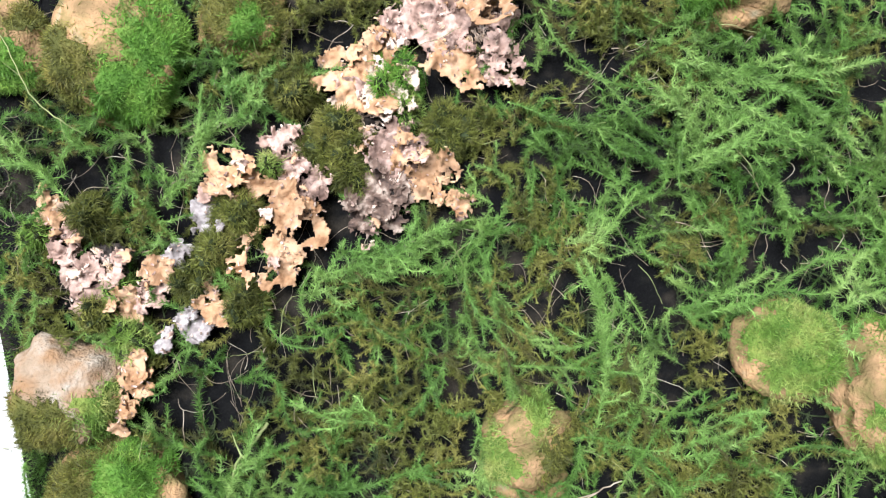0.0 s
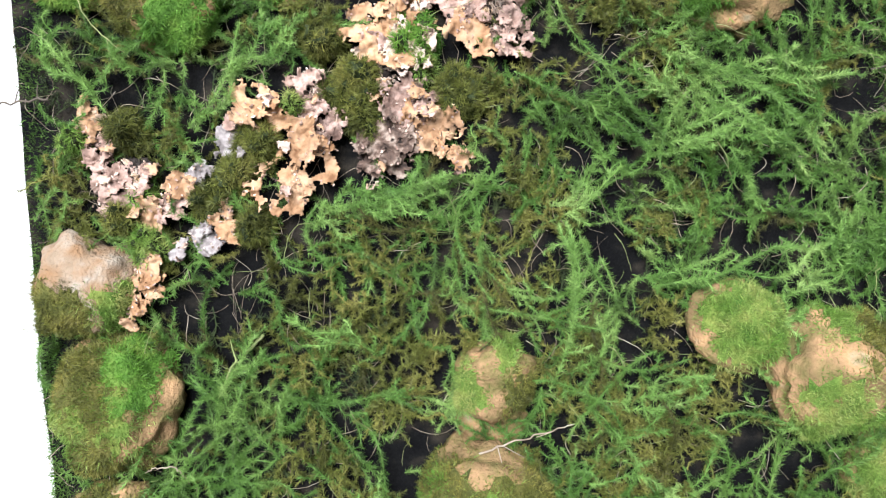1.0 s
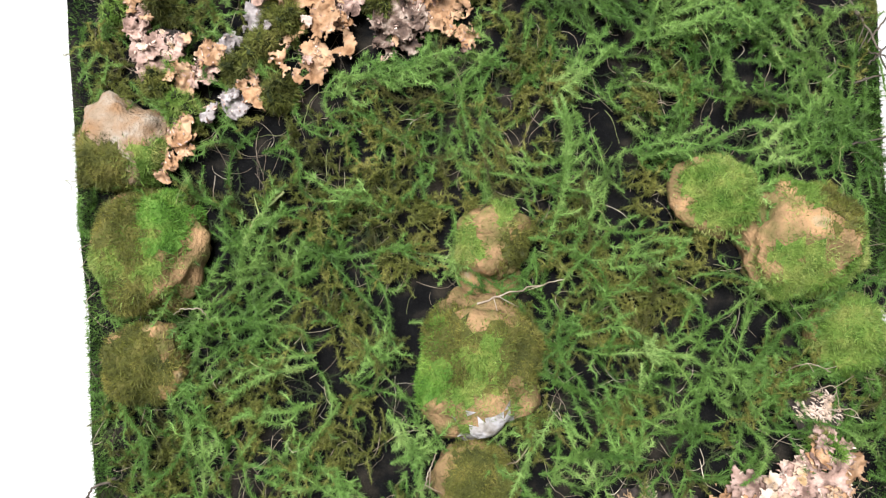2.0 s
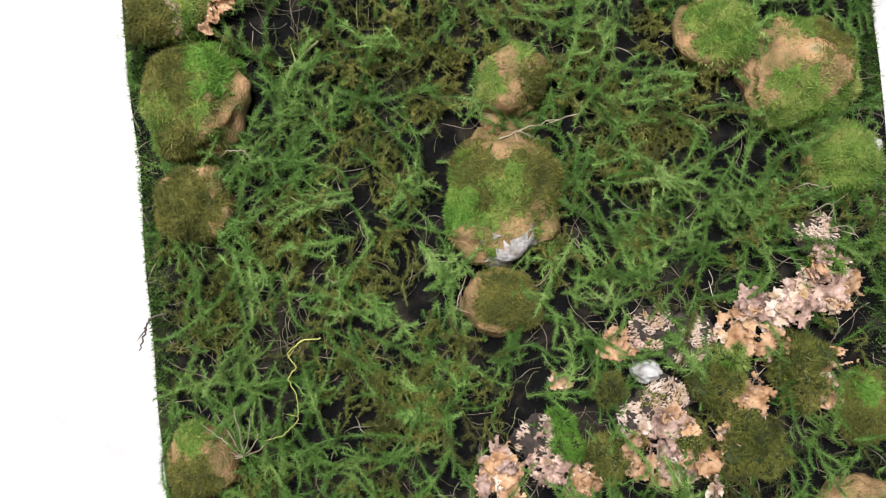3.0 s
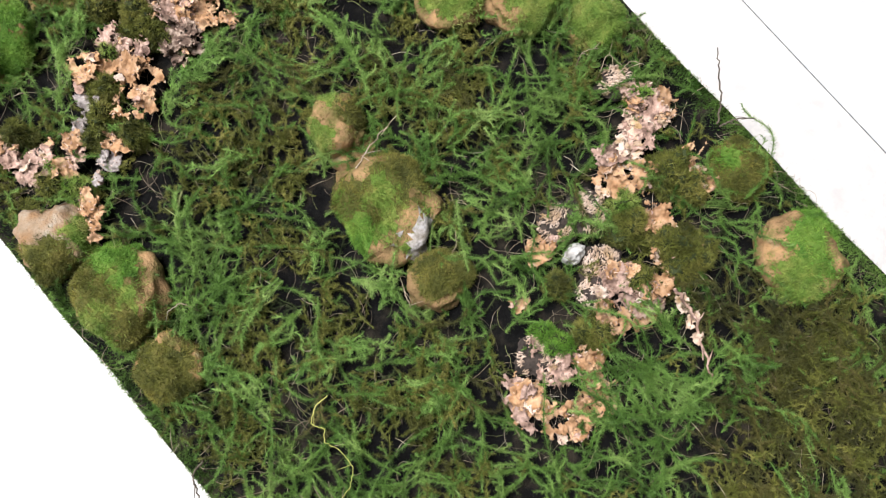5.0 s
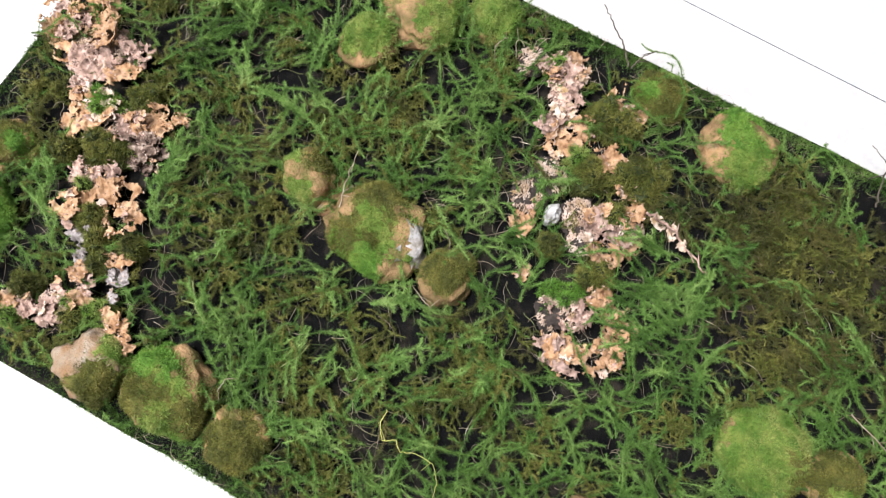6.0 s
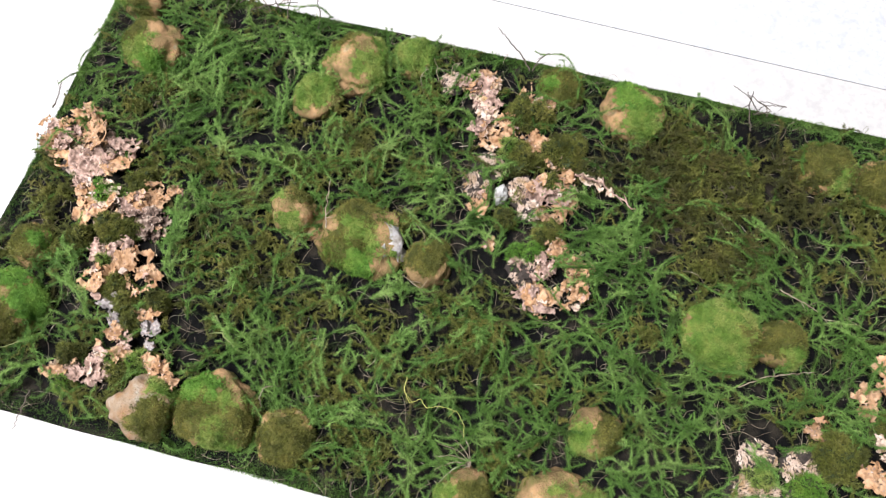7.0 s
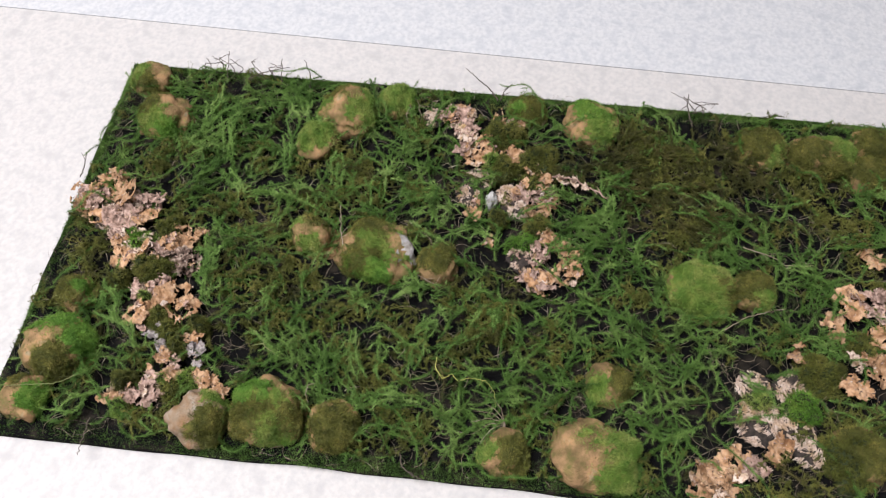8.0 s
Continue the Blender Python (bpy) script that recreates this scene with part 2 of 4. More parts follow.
def board():
    bm = bmesh.new()
    nu, nv = 40, 80
    grid = []
    for iv in range(nv + 1):
        row = []
        for iu in range(nu + 1):
            u, v = U0 + (U1 - U0) * iu / nu, V0 + (V1 - V0) * iv / nv
            if iu in (0, nu):
                u += 0.004 * wave(iu, v, 9)
            if iv in (0, nv):
                v += 0.004 * wave(u, iv, 9)
            x, y = place(u, v)
            row.append(bm.verts.new((x, y, BOARD_TOP + 0.0012 * wave(x, y, 30))))
        grid.append(row)
    for r0, r1 in zip(grid, grid[1:]):
        for k in range(nu):
            bm.faces.new((r0[k], r1[k], r1[k + 1], r0[k + 1]))
    rim = [e for e in bm.edges if e.is_boundary]
    out = bmesh.ops.extrude_edge_only(bm, edges=rim)
    for v in out["geom"]:
        if isinstance(v, bmesh.types.BMVert):
            v.co.z = 0.0
    bmesh.ops.contextual_create(bm, geom=[e for e in bm.edges if e.is_boundary])
    bmesh.ops.recalc_face_normals(bm, faces=bm.faces)
    return bm


tagged(part("panel_board", board(), BOARD, None), "thin black felt-faced board under the moss, lying on the floor", "board")

# ---- mossy stones ----
STONES = []                                   # x, y, rx, ry, turn: kept clear of loose moss


def mossy_stone(x, y, rx, ry, h, turn, caps, label, mat=STONE, fuzz=0.0062):
    """A flattened stone on the board with cushions of short moss; caps: (dx, dy, size, kind) in units of its radii, along the world's axes."""
    seed = len(STONES) + 3
    rng = np.random.default_rng(seed)
    rx, ry = rx * 0.96, ry * 0.96
    STONES.append((x, y, rx, ry, turn))
    thing = tagged(new("mossy_stone"), label, "stone", "mossy stones on the panel")
    thing.location = (x, y, BOARD_TOP)
    bm = bmesh.new()
    bmesh.ops.create_icosphere(bm, subdivisions=4, radius=1)
    ct, st = math.cos(radians(turn)), math.sin(radians(turn))
    for v in bm.verts:
        p = v.co.normalized()
        k = 1 + 0.22 * noise.noise(p * 1.3 + Vector((seed * 3.1, 0, 0))) + 0.18 * noise.noise(p * 3.0 + Vector((0, seed * 2.3, 0))) + 0.075 * noise.noise(p * 8 + Vector((seed, 0, 0))) + 0.012 * noise.noise(p * 22)
        q = Vector((abs(p.x) ** 0.9 * (1 if p.x > 0 else -1), abs(p.y) ** 0.9 * (1 if p.y > 0 else -1), max(p.z, -0.35))) * k
        ax, ay = q.x * rx, q.y * ry
        v.co = (ax * ct - ay * st, ax * st + ay * ct, max(0.0, q.z * h * 0.72 + h * 0.24))
    for fc in bm.faces:
        fc.smooth = True
    bm.normal_update()
    pts = np.array([v.co[:] for v in bm.verts])
    nor = np.array([v.normal[:] for v in bm.verts])
    faces = np.array([[v.index for v in fc.verts] for fc in bm.faces])
    part("stone", bm, mat, thing)
    allp, alln = pts, nor
    count = int(8.0e6 * rx * ry * 3.1)

    def zone(p, fray):
        kind = np.full(len(p), -1)
        for ci, (dx, dy, size, _) in enumerate(caps):
            rr = np.hypot(p[:, 0] / rx - dx, p[:, 1] / ry - dy)
            edge = np.array([wave(a, b, 60, seed + ci) * 0.35 + wave(a, b, 200, seed) * 0.2 for a, b in p[:, :2]])
            kind[rr + edge + fray * rng.normal(size=len(p)) < size] = ci
        return kind

    high = faces[allp[faces][:, :, 2].mean(1) > 0.1 * h]
    tri = high[rng.integers(0, len(high), count)]
    bary = rng.dirichlet((1, 1, 1), count)[..., None]
    p, nn = (allp[tri] * bary).sum(1), unit((alln[tri] * bary).sum(1))
    kind = zone(p, 0.13)
    mid = allp[faces].mean(1)
    face_kind = np.where(mid[:, 2] > 0.1 * h, zone(mid, 0.0), -1)
    groups = {}
    for ci, (_, _, _, name) in enumerate(caps):
        groups.setdefault(name, []).append(ci)
    groups.pop("bare", None)                  # patches of naked stone between the moss
    for name, which in groups.items():
        m = np.isin(kind, which)
        fm = faces[np.isin(face_kind, which)]
        if m.sum() < 40 or len(fm) < 10:
            continue
        used, idx = np.unique(fm, return_inverse=True)
        if name == "crust":
            crust = new("lichen_crust", mesh_of("lichen_crust", allp[used] + alln[used] * 0.0006, idx.reshape(-1, 3), BARK["white"], True))
            crust.parent = thing
            tagged(crust, "thin white lichen crust")
            continue
        bp, bn = p[m], nn[m]
        lean = np.stack([bp[:, 0] / rx, bp[:, 1] / ry, np.zeros(len(bp))], 1)
        flat = rng.normal(size=bp.shape)
        flat = unit(flat - (flat * bn).sum(1, keepdims=True) * bn)
        way = unit(flat + bn * np.abs(rng.normal(scale=0.9, size=(len(bp), 1))) + lean * 0.15)
        length = fuzz * rng.uniform(0.4, 1.3, len(bp))
        v, fcs = blades(bp - bn * 0.001, way, length, rng.uniform(0.0006, 0.0010, len(bp)), rng)
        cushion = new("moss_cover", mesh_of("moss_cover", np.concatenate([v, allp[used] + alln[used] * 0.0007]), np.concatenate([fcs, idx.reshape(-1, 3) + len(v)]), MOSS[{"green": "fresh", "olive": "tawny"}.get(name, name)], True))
        # the skin below the needles takes the darkened copy, as their shade
        cushion.data.materials.append(SHADED_MOSS[name])
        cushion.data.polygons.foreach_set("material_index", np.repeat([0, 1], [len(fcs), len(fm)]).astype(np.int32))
        cushion.parent = thing
        tagged(cushion, {"olive": "short olive-brown moss", "lime": "short lime-green moss", "green": "short green moss"}[name])
    return thing


L_TAN = "tan stone partly covered with short moss, on the panel"
mossy_stone(-0.238, -0.077, 0.036, 0.037, 0.040, 0, [(-0.3, -0.8, 0.75, "olive"), (0.8, -0.3, 0.35, "lime")], "pale pinkish stone with an olive moss skirt, beside the bark", PALE_STONE)
mossy_stone(-0.205, -0.156, 0.044, 0.050, 0.046, -10, [(-0.15, -0.1, 0.62, "lime"), (-0.35, 0.45, 0.6, "olive"), (0.25, 0.55, 0.42, "green"), (-0.1, -0.85, 0.45, "olive"), (-0.8, -0.8, 0.4, "lime")], "large tan stone with olive and green moss")
mossy_stone(-0.197, -0.240, 0.031, 0.032, 0.036, 0, [(-0.15, -0.15, 1.0, "olive")], "small round stone furred all over with olive moss")
mossy_stone(0.053, -0.108, 0.029, 0.031, 0.042, 0, [(-0.8, -0.2, 0.5, "lime"), (0.75, -0.1, 0.5, "olive"), (0.2, 0.9, 0.3, "lime")], "small yellowish tan stone with tufts of moss on its flanks")
mossy_stone(0.056, -0.138, 0.026, 0.016, 0.008, 0, [], "low flat brown stone wedged between mossy stones")
mossy_stone(0.055, -0.205, 0.047, 0.057, 0.046, 0, [(-0.1, -0.25, 0.62, "lime"), (-0.45, 0.35, 0.5, "olive"), (0.5, 0.35, 0.5, "olive"), (-0.95, -0.1, 0.4, "green"), (0.0, 0.25, 0.25, "lime"), (0.05, 0.92, 0.34, "bare"), (-0.55, -0.78, 0.30, "bare"), (0.12, -0.62, 0.16, "bare"), (0.4, -0.85, 0.42, "crust")], "large tan stone with olive moss cap and pale bare tip")
mossy_stone(0.066, -0.291, 0.032, 0.028, 0.032, 0, [(0.25, 0.1, 0.85, "olive")], "small stone mostly under olive moss with one tan side")
mossy_stone(0.216, -0.050, 0.032, 0.032, 0.042, 0, [(0.1, 0.05, 0.98, "lime")], "round stone furred with bright lime moss")
mossy_stone(0.291, -0.072, 0.050, 0.047, 0.044, 0, [(-0.1, -0.35, 0.42, "lime"), (0.5, 0.65, 0.55, "olive"), (0.95, -0.1, 0.5, "lime"), (0.0, -0.9, 0.5, "lime"), (-0.2, 0.8, 0.35, "lime"), (-0.62, 0.15, 0.40, "bare"), (0.38, -0.12, 0.33, "bare")], "broad orange-tan stone with lime moss strips")
mossy_stone(0.336, -0.141, 0.031, 0.031, 0.038, 0, [(0.0, 0.0, 1.05, "lime"), (0.75, 0.65, 0.3, "crust")], "stone under pale lime moss at the panel's edge")
mossy_stone(-0.208, 0.140, 0.043, 0.044, 0.050, 20, [(0.75, 0.0, 0.45, "green"), (-0.75, -0.45, 0.6, "olive"), (0.35, -0.85, 0.45, "green"), (0.8, 0.9, 0.5, "green")], "large smooth pinkish tan stone with moss round its foot")
mossy_stone(-0.281, 0.145, 0.030, 0.030, 0.032, 0, [(0.1, -0.6, 0.6, "green"), (0.5, 0.5, 0.4, "olive")], L_TAN)
mossy_stone(0.189, 0.198, 0.040, 0.042, 0.042, 0, [(-0.5, 0.3, 0.65, "lime"), (0.3, 0.8, 0.6, "olive"), (-0.8, -0.5, 0.4, "green")], L_TAN)
mossy_stone(0.256, 0.258, 0.030, 0.034, 0.036, 0, [(-0.1, 0.7, 0.75, "lime"), (-0.6, -0.2, 0.4, "olive")], "brown stone with lime moss at the panel's corner")
mossy_stone(-0.130, 0.164, 0.028, 0.028, 0.030, 0, [(0.0, 0.1, 0.9, "olive"), (0.3, -0.4, 0.4, "green")], "low stone grown over with olive moss")
mossy_stone(-0.165, -0.452, 0.034, 0.031, 0.036, 0, [(0.0, -0.35, 0.65, "olive"), (-0.3, 0.8, 0.35, "lime")], "small tan stone with dry grass and olive moss")
mossy_stone(-0.135, -0.558, 0.045, 0.054, 0.044, 0, [(0.1, -0.75, 0.6, "lime"), (-0.6, -0.7, 0.5, "lime"), (0.3, 0.1, 0.2, "lime")], "large smooth brown-tan stone with a lime moss side")
mossy_stone(-0.039, -0.558, 0.029, 0.029, 0.034, 0, [(0.1, -0.5, 0.7, "olive"), (-0.4, 0.5, 0.5, "lime")], "small yellowish stone with thin moss")
mossy_stone(0.136, -0.652, 0.045, 0.047, 0.044, 0, [(0.0, 0.0, 1.05, "lime"), (0.1, -0.9, 0.4, "olive")], "large round stone furred with bright lime moss")
mossy_stone(0.159, -0.722, 0.030, 0.030, 0.034, 0, [(0.0, 0.1, 0.9, "olive"), (-0.5, -0.5, 0.5, "lime")], "small stone under olive and lime moss")
mossy_stone(0.386, -0.447, 0.042, 0.047, 0.042, 0, [(0.1, 0.0, 0.6, "green"), (-0.5, -0.3, 0.5, "lime"), (0.8, 0.4, 0.45, "green"), (-0.65, 0.45, 0.38, "bare"), (0.62, -0.25, 0.36, "bare")], "tan stone with a green moss strip across its top")
mossy_stone(0.421, -0.704, 0.036, 0.040, 0.038, 0, [(0.0, 0.0, 0.85, "olive"), (-0.6, -0.7, 0.4, "lime")], "stone covered with olive-brown moss")
mossy_stone(0.430, -0.799, 0.040, 0.050, 0.042, 0, [(-0.2, 0.6, 0.6, "olive"), (0.5, -0.6, 0.6, "lime"), (-0.6, -0.5, 0.5, "olive")], "tan stone with olive moss round its top")
mossy_stone(0.416, -0.872, 0.034, 0.030, 0.034, 0, [(0.0, 0.0, 1.0, "olive")], "stone covered with olive-brown moss")
mossy_stone(0.478, -0.876, 0.032, 0.034, 0.034, 0, [(0.0, 0.0, 0.9, "olive")], "stone covered with olive-brown moss")
mossy_stone(-0.035, -0.872, 0.036, 0.036, 0.036, 0, [(0.0, 0.0, 0.8, "olive")], "stone covered with olive-brown moss")
mossy_stone(0.381, -0.343, 0.028, 0.030, 0.032, 0, [(0.0, 0.0, 1.05, "olive"), (-0.3, 0.4, 0.4, "green")], "small stone under dense dark olive moss")

mossy_stone(0.193, -0.335, 0.0125, 0.0085, 0.030, 20, [], "small rough white stone lying among the bark", WHITE_STONE)

# ---- bark chips, scaly bark and moss cushions ----
CHIP_POINTS = []                              # places on the chips' faces, for crumbs
CHIPS = []                                    # x, y, r


HOLES = [(0.118, -0.447, 0.013), (0.052, 0.150, 0.012), (-0.068, 0.035, 0.010)]   # gaps in the bark where the black felt shows


def bark_chip(x, y, r, kind):
    """A chip with two smaller fragments by it."""
    rng = np.random.default_rng(700 + len(CHIPS))
    chip(x, y, r * 0.95, kind, 0.004)
    for _ in range(2):
        an, d_ = rng.uniform(0, 6.28), r * rng.uniform(0.6, 1.05)
        chip(x + math.cos(an) * d_, y + math.sin(an) * d_, r * rng.uniform(0.28, 0.5), kind if rng.random() < 0.6 else rng.choice(["tan", "pink", "pale"]), rng.uniform(0.004, 0.012))


def chip(x, y, r, kind, raise_):
    """One thin torn flake of bark with a jagged rim, curled up in places, resting on the board or on other chips."""
    seed = len(CHIPS) * 1.37 + 5
    rng = np.random.default_rng(int(seed * 100))
    for hx, hy, hr in HOLES:
        far_ = math.hypot(x - hx, y - hy)
        if far_ < hr + 0.75 * r:
            x, y = hx + (x - hx) / far_ * (hr + 0.75 * r), hy + (y - hy) / far_ * (hr + 0.75 * r)
    CHIPS.append((x, y, r))
    step = 0.00125 if r > 0.012 else 0.0010
    m = int(1.5 * r / step) + 1
    turn, curl, stretch = rng.uniform(0, 6.28), rng.uniform(-8, 14), rng.uniform(0.75, 1.3)
    tilt, z0 = rng.normal(scale=0.2, size=2), 0.009 + 0.008 * rng.random() + raise_
    ca, sa = math.cos(turn), math.sin(turn)
    gx, gy = np.meshgrid(np.arange(-m, m + 1) * step, np.arange(-m, m + 1) * step, indexing="ij")
    k = len(gx)
    field = np.vectorize(lambda a, b, f, o: wave(a, b, f, o))
    px, py = gx * ca + gy * sa, gy * ca - gx * sa
    big, mid, fine = field(gx, gy, 0.9 / r, seed), field(gx, gy, 2.2 / r, seed + 3), field(gx, gy, 330.0, seed + 6)
    rim = np.hypot(px / stretch, py * stretch) / (1.05 * r) + 0.55 * big + 0.42 * mid + 0.22 * fine
    tear = field(gx, gy, 75.0, seed + 11) + 0.3 * fine
    inside = (rim < 1.0) & (tear < 0.42)
    cell = inside[:-1, :-1] & inside[1:, :-1] & inside[1:, 1:] & inside[:-1, 1:]
    layer, crease = field(gx, gy, 85.0, seed + 9), field(gx, gy, 130.0, seed + 15)
    z = z0 + curl * px * px + tilt[0] * gx + tilt[1] * gy + 0.0050 * field(gx, gy, 34.0, seed + 1)
    z += 0.0013 * np.tanh(layer * 14) + 0.0016 * np.tanh(crease * 9) * (layer > 0) + 0.0012 * fine - 0.0022 * np.maximum(0, 0.08 - np.abs(crease)) * 12
    z += 0.016 * np.maximum(0, rim - 0.62) * (mid + 0.25)
    z = np.maximum(z, 0.0012)
    jx, jy = gx + rng.normal(scale=step * 0.22, size=gx.shape), gy + rng.normal(scale=step * 0.22, size=gx.shape)
    i, j = np.nonzero(cell)
    if len(i) < 6:
        return None
    a, b, c, d_ = i * k + j, (i + 1) * k + j, (i + 1) * k + j + 1, i * k + j + 1
    quads = np.stack([a, b, c, d_], 1)
    used, idx = np.unique(quads, return_inverse=True)
    idx = idx.reshape(-1, 4)
    v = np.stack([jx.ravel()[used], jy.ravel()[used], z.ravel()[used]], 1)
    n = len(v)
    count = collections.Counter()
    for q in idx:
        for e in range(4):
            count[(q[e], q[(e + 1) % 4])] += 1
    side = [(e1, e0, n + e0, n + e1) for e0, e1 in count if (e1, e0) not in count]
    low = v - (0, 0, 0.0011)
    low[:, 2] = np.maximum(low[:, 2], 0.0)
    fcs = np.concatenate([idx, idx[:, ::-1] + n, np.array(side)])
    v = np.concatenate([v, low])
    ob = new("bark_chip", mesh_of("bark_chip", v, fcs, BARK[kind], True))
    ob.location = (x, y, BOARD_TOP)
    CHIP_POINTS.append(v[:n] + (x, y, BOARD_TOP))
    return tagged(ob, BARK_WORDS[kind], "bark", "bark chips on the panel")


SCALY = []


def scaly_bark(x, y, r, kind):
    """A piece of bark whose face has broken into many small raised scales."""
    rng = np.random.default_rng(900 + len(SCALY))
    SCALY.append((x, y, r))
    thing = tagged(new("scaly_bark"), BARK_WORDS[kind].split(" chip")[0] + " piece broken into small raised scales", "bark", "scaly bark pieces on the panel")
    thing.location = (x, y, BOARD_TOP)
    bm = bmesh.new()
    bmesh.ops.create_icosphere(bm, subdivisions=4, radius=1)
    for v in bm.verts:
        p = v.co.normalized()
        k = 0.95 + 0.5 * noise.noise(p * 1.6 + Vector((x * 50, y * 50, 0))) + 0.15 * noise.noise(p * 5 + Vector((x * 50, 0, 0)))
        v.co = (p.x * r * k, p.y * r * k, max(0, p.z * 0.008 * k + 0.008))
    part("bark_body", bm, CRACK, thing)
    vs, fs, n = [], [], 0
    for _ in range(int(640 * (r / 0.02) ** 2)):
        an, q = rng.uniform(0, 6.28), math.sqrt(rng.random())
        px, py = math.cos(an) * q * r, math.sin(an) * q * r
        hz = 0.0085 + 0.008 * math.sqrt(max(0, 1 - q * q)) + 0.003 * wave(px, py, 100, x) + rng.uniform(-0.001, 0.002)
        s, w = rng.uniform(0.0009, 0.0028), rng.uniform(0.12, 0.30)
        if wave(px + x, py + y, 90, 8) < -0.25:
            continue
        ori = rng.normal(scale=0.5) + 3 * wave(px + x, py + y, 25, 3)
        c, sn = math.cos(ori), math.sin(ori)
        ring = []
        for k in range(6):
            a6 = k * math.pi / 3 + rng.normal(scale=0.2)
            lx, ly = s * math.cos(a6), s * w * math.sin(a6)
            ring.append((px + lx * c - ly * sn, py + lx * sn + ly * c, hz + rng.normal(scale=0.0005)))
        vs += ring + [(a, b, z - 0.0022) for a, b, z in ring] + [(px, py, hz + 0.0007)]
        for k in range(6):
            m = (k + 1) % 6
            fs += [(n + k, n + m, n + 12), (n + 6 + k, n + 6 + m, n + m), (n + 6 + k, n + m, n + k)]
        n += 13
    sc = new("scale_crust", mesh_of("scale_crust", vs, fs, BARK["pale"]))
    sc.parent = thing
    tagged(sc, "small raised bark scales", kind="stuff")
    return thing


CUSHIONS = []


def moss_cushion(x, y, r, kind):
    """A tuft of short moss sitting on the bark or board: a low mound with needles."""
    seed = 300 + len(CUSHIONS)
    rng = np.random.default_rng(seed)
    CUSHIONS.append((x, y, r))
    thing = tagged(new("moss_cushion"), {"olive": "dense olive-brown moss cushion among the bark", "lime": "bright lime-green moss tuft among the bark", "green": "green moss tuft among the bark"}[kind], "moss", "moss cushions among the bark")
    thing.location = (x, y, BOARD_TOP)
    bm = bmesh.new()
    bmesh.ops.create_icosphere(bm, subdivisions=4, radius=1)
    r = r * 0.9
    h = 0.031 + 0.30 * r
    for v in bm.verts:
        p = v.co.normalized()
        k = 0.9 + 0.5 * noise.noise(p * 1.7 + Vector((seed, 0, 0))) + 0.22 * noise.noise(p * 4 + Vector((0, seed, 0)))
        v.co = (p.x * r * k, p.y * r * k, max(0, p.z * h * k * 0.85))
    bm.normal_update()
    pts, nor = np.array([v.co[:] for v in bm.verts]), np.array([v.normal[:] for v in bm.verts])
    # dark core: its colour carries the shade between the needles
    part("mound", bm, MOSS["under"], thing, "moss mound darkened as the shade between needles")
    up = pts[:, 2] > 0.002
    pts, nor = pts[up], nor[up]
    n = int(15.0e6 * r * r)
    pick = rng.integers(0, len(pts), n)
    way = unit(nor[pick] + rng.normal(scale=0.7, size=(n, 3)))
    v, fcs = blades(pts[pick] + rng.normal(scale=0.0008, size=(n, 3)), way, rng.uniform(0.003, 0.0075, n), rng.uniform(0.0005, 0.0008, n), rng)
    ob = new("needles", mesh_of("needles", v, fcs, MOSS["fresh" if kind == "green" else kind]))
    ob.parent = thing
    return thing


bark_chip(-0.009, 0.160, 0.021, "pink")
bark_chip(0.027, 0.169, 0.018, "pink")
bark_chip(0.020, 0.142, 0.020, "pink")
bark_chip(0.038, 0.132, 0.015, "pink")
bark_chip(0.006, 0.132, 0.016, "tan")
bark_chip(-0.041, 0.135, 0.017, "tan")
bark_chip(-0.033, 0.151, 0.012, "pink")
bark_chip(-0.048, 0.107, 0.018, "pale")
bark_chip(-0.033, 0.112, 0.016, "pale")
bark_chip(-0.058, 0.089, 0.012, "tan")
bark_chip(-0.023, 0.085, 0.012, "pink")
bark_chip(-0.010, 0.064, 0.015, "tan")
bark_chip(0.002, 0.053, 0.011, "tan")
bark_chip(0.011, 0.043, 0.009, "tan")
bark_chip(-0.037, 0.053, 0.016, "dark")
bark_chip(-0.049, 0.035, 0.010, "dark")
bark_chip(-0.101, 0.080, 0.012, "pink")
bark_chip(-0.099, 0.064, 0.011, "pink")
bark_chip(-0.136, 0.064, 0.016, "tan")
bark_chip(-0.122, 0.053, 0.014, "tan")
bark_chip(-0.100, 0.044, 0.017, "tan")
bark_chip(-0.085, 0.053, 0.013, "pink")
bark_chip(-0.150, 0.037, 0.013, "grey")
bark_chip(-0.111, 0.014, 0.019, "tan")
bark_chip(-0.086, 0.025, 0.017, "tan")
bark_chip(-0.104, -0.003, 0.011, "tan")
bark_chip(-0.249, 0.039, 0.013, "tan")
bark_chip(-0.238, 0.021, 0.011, "pink")
bark_chip(-0.231, 0.000, 0.018, "pink")
bark_chip(-0.210, 0.004, 0.013, "pink")
bark_chip(-0.223, -0.010, 0.013, "pink")
bark_chip(-0.179, 0.000, 0.011, "tan")
bark_chip(-0.183, -0.016, 0.011, "pink")
bark_chip(-0.195, -0.023, 0.013, "tan")
bark_chip(-0.167, 0.011, 0.008, "grey")
bark_chip(-0.144, -0.023, 0.012, "tan")
bark_chip(-0.156, -0.035, 0.012, "grey")
bark_chip(-0.175, -0.044, 0.007, "grey")
bark_chip(-0.193, -0.060, 0.012, "tan")
bark_chip(-0.191, -0.074, 0.008, "tan")
bark_chip(-0.203, -0.089, 0.011, "tan")
bark_chip(0.018, 0.196, 0.034, "tan")
bark_chip(-0.049, 0.120, 0.027, "tan")
bark_chip(-0.043, 0.042, 0.022, "dark")
bark_chip(-0.035, 0.077, 0.022, "pink")
bark_chip(0.015, 0.222, 0.021, "pink")
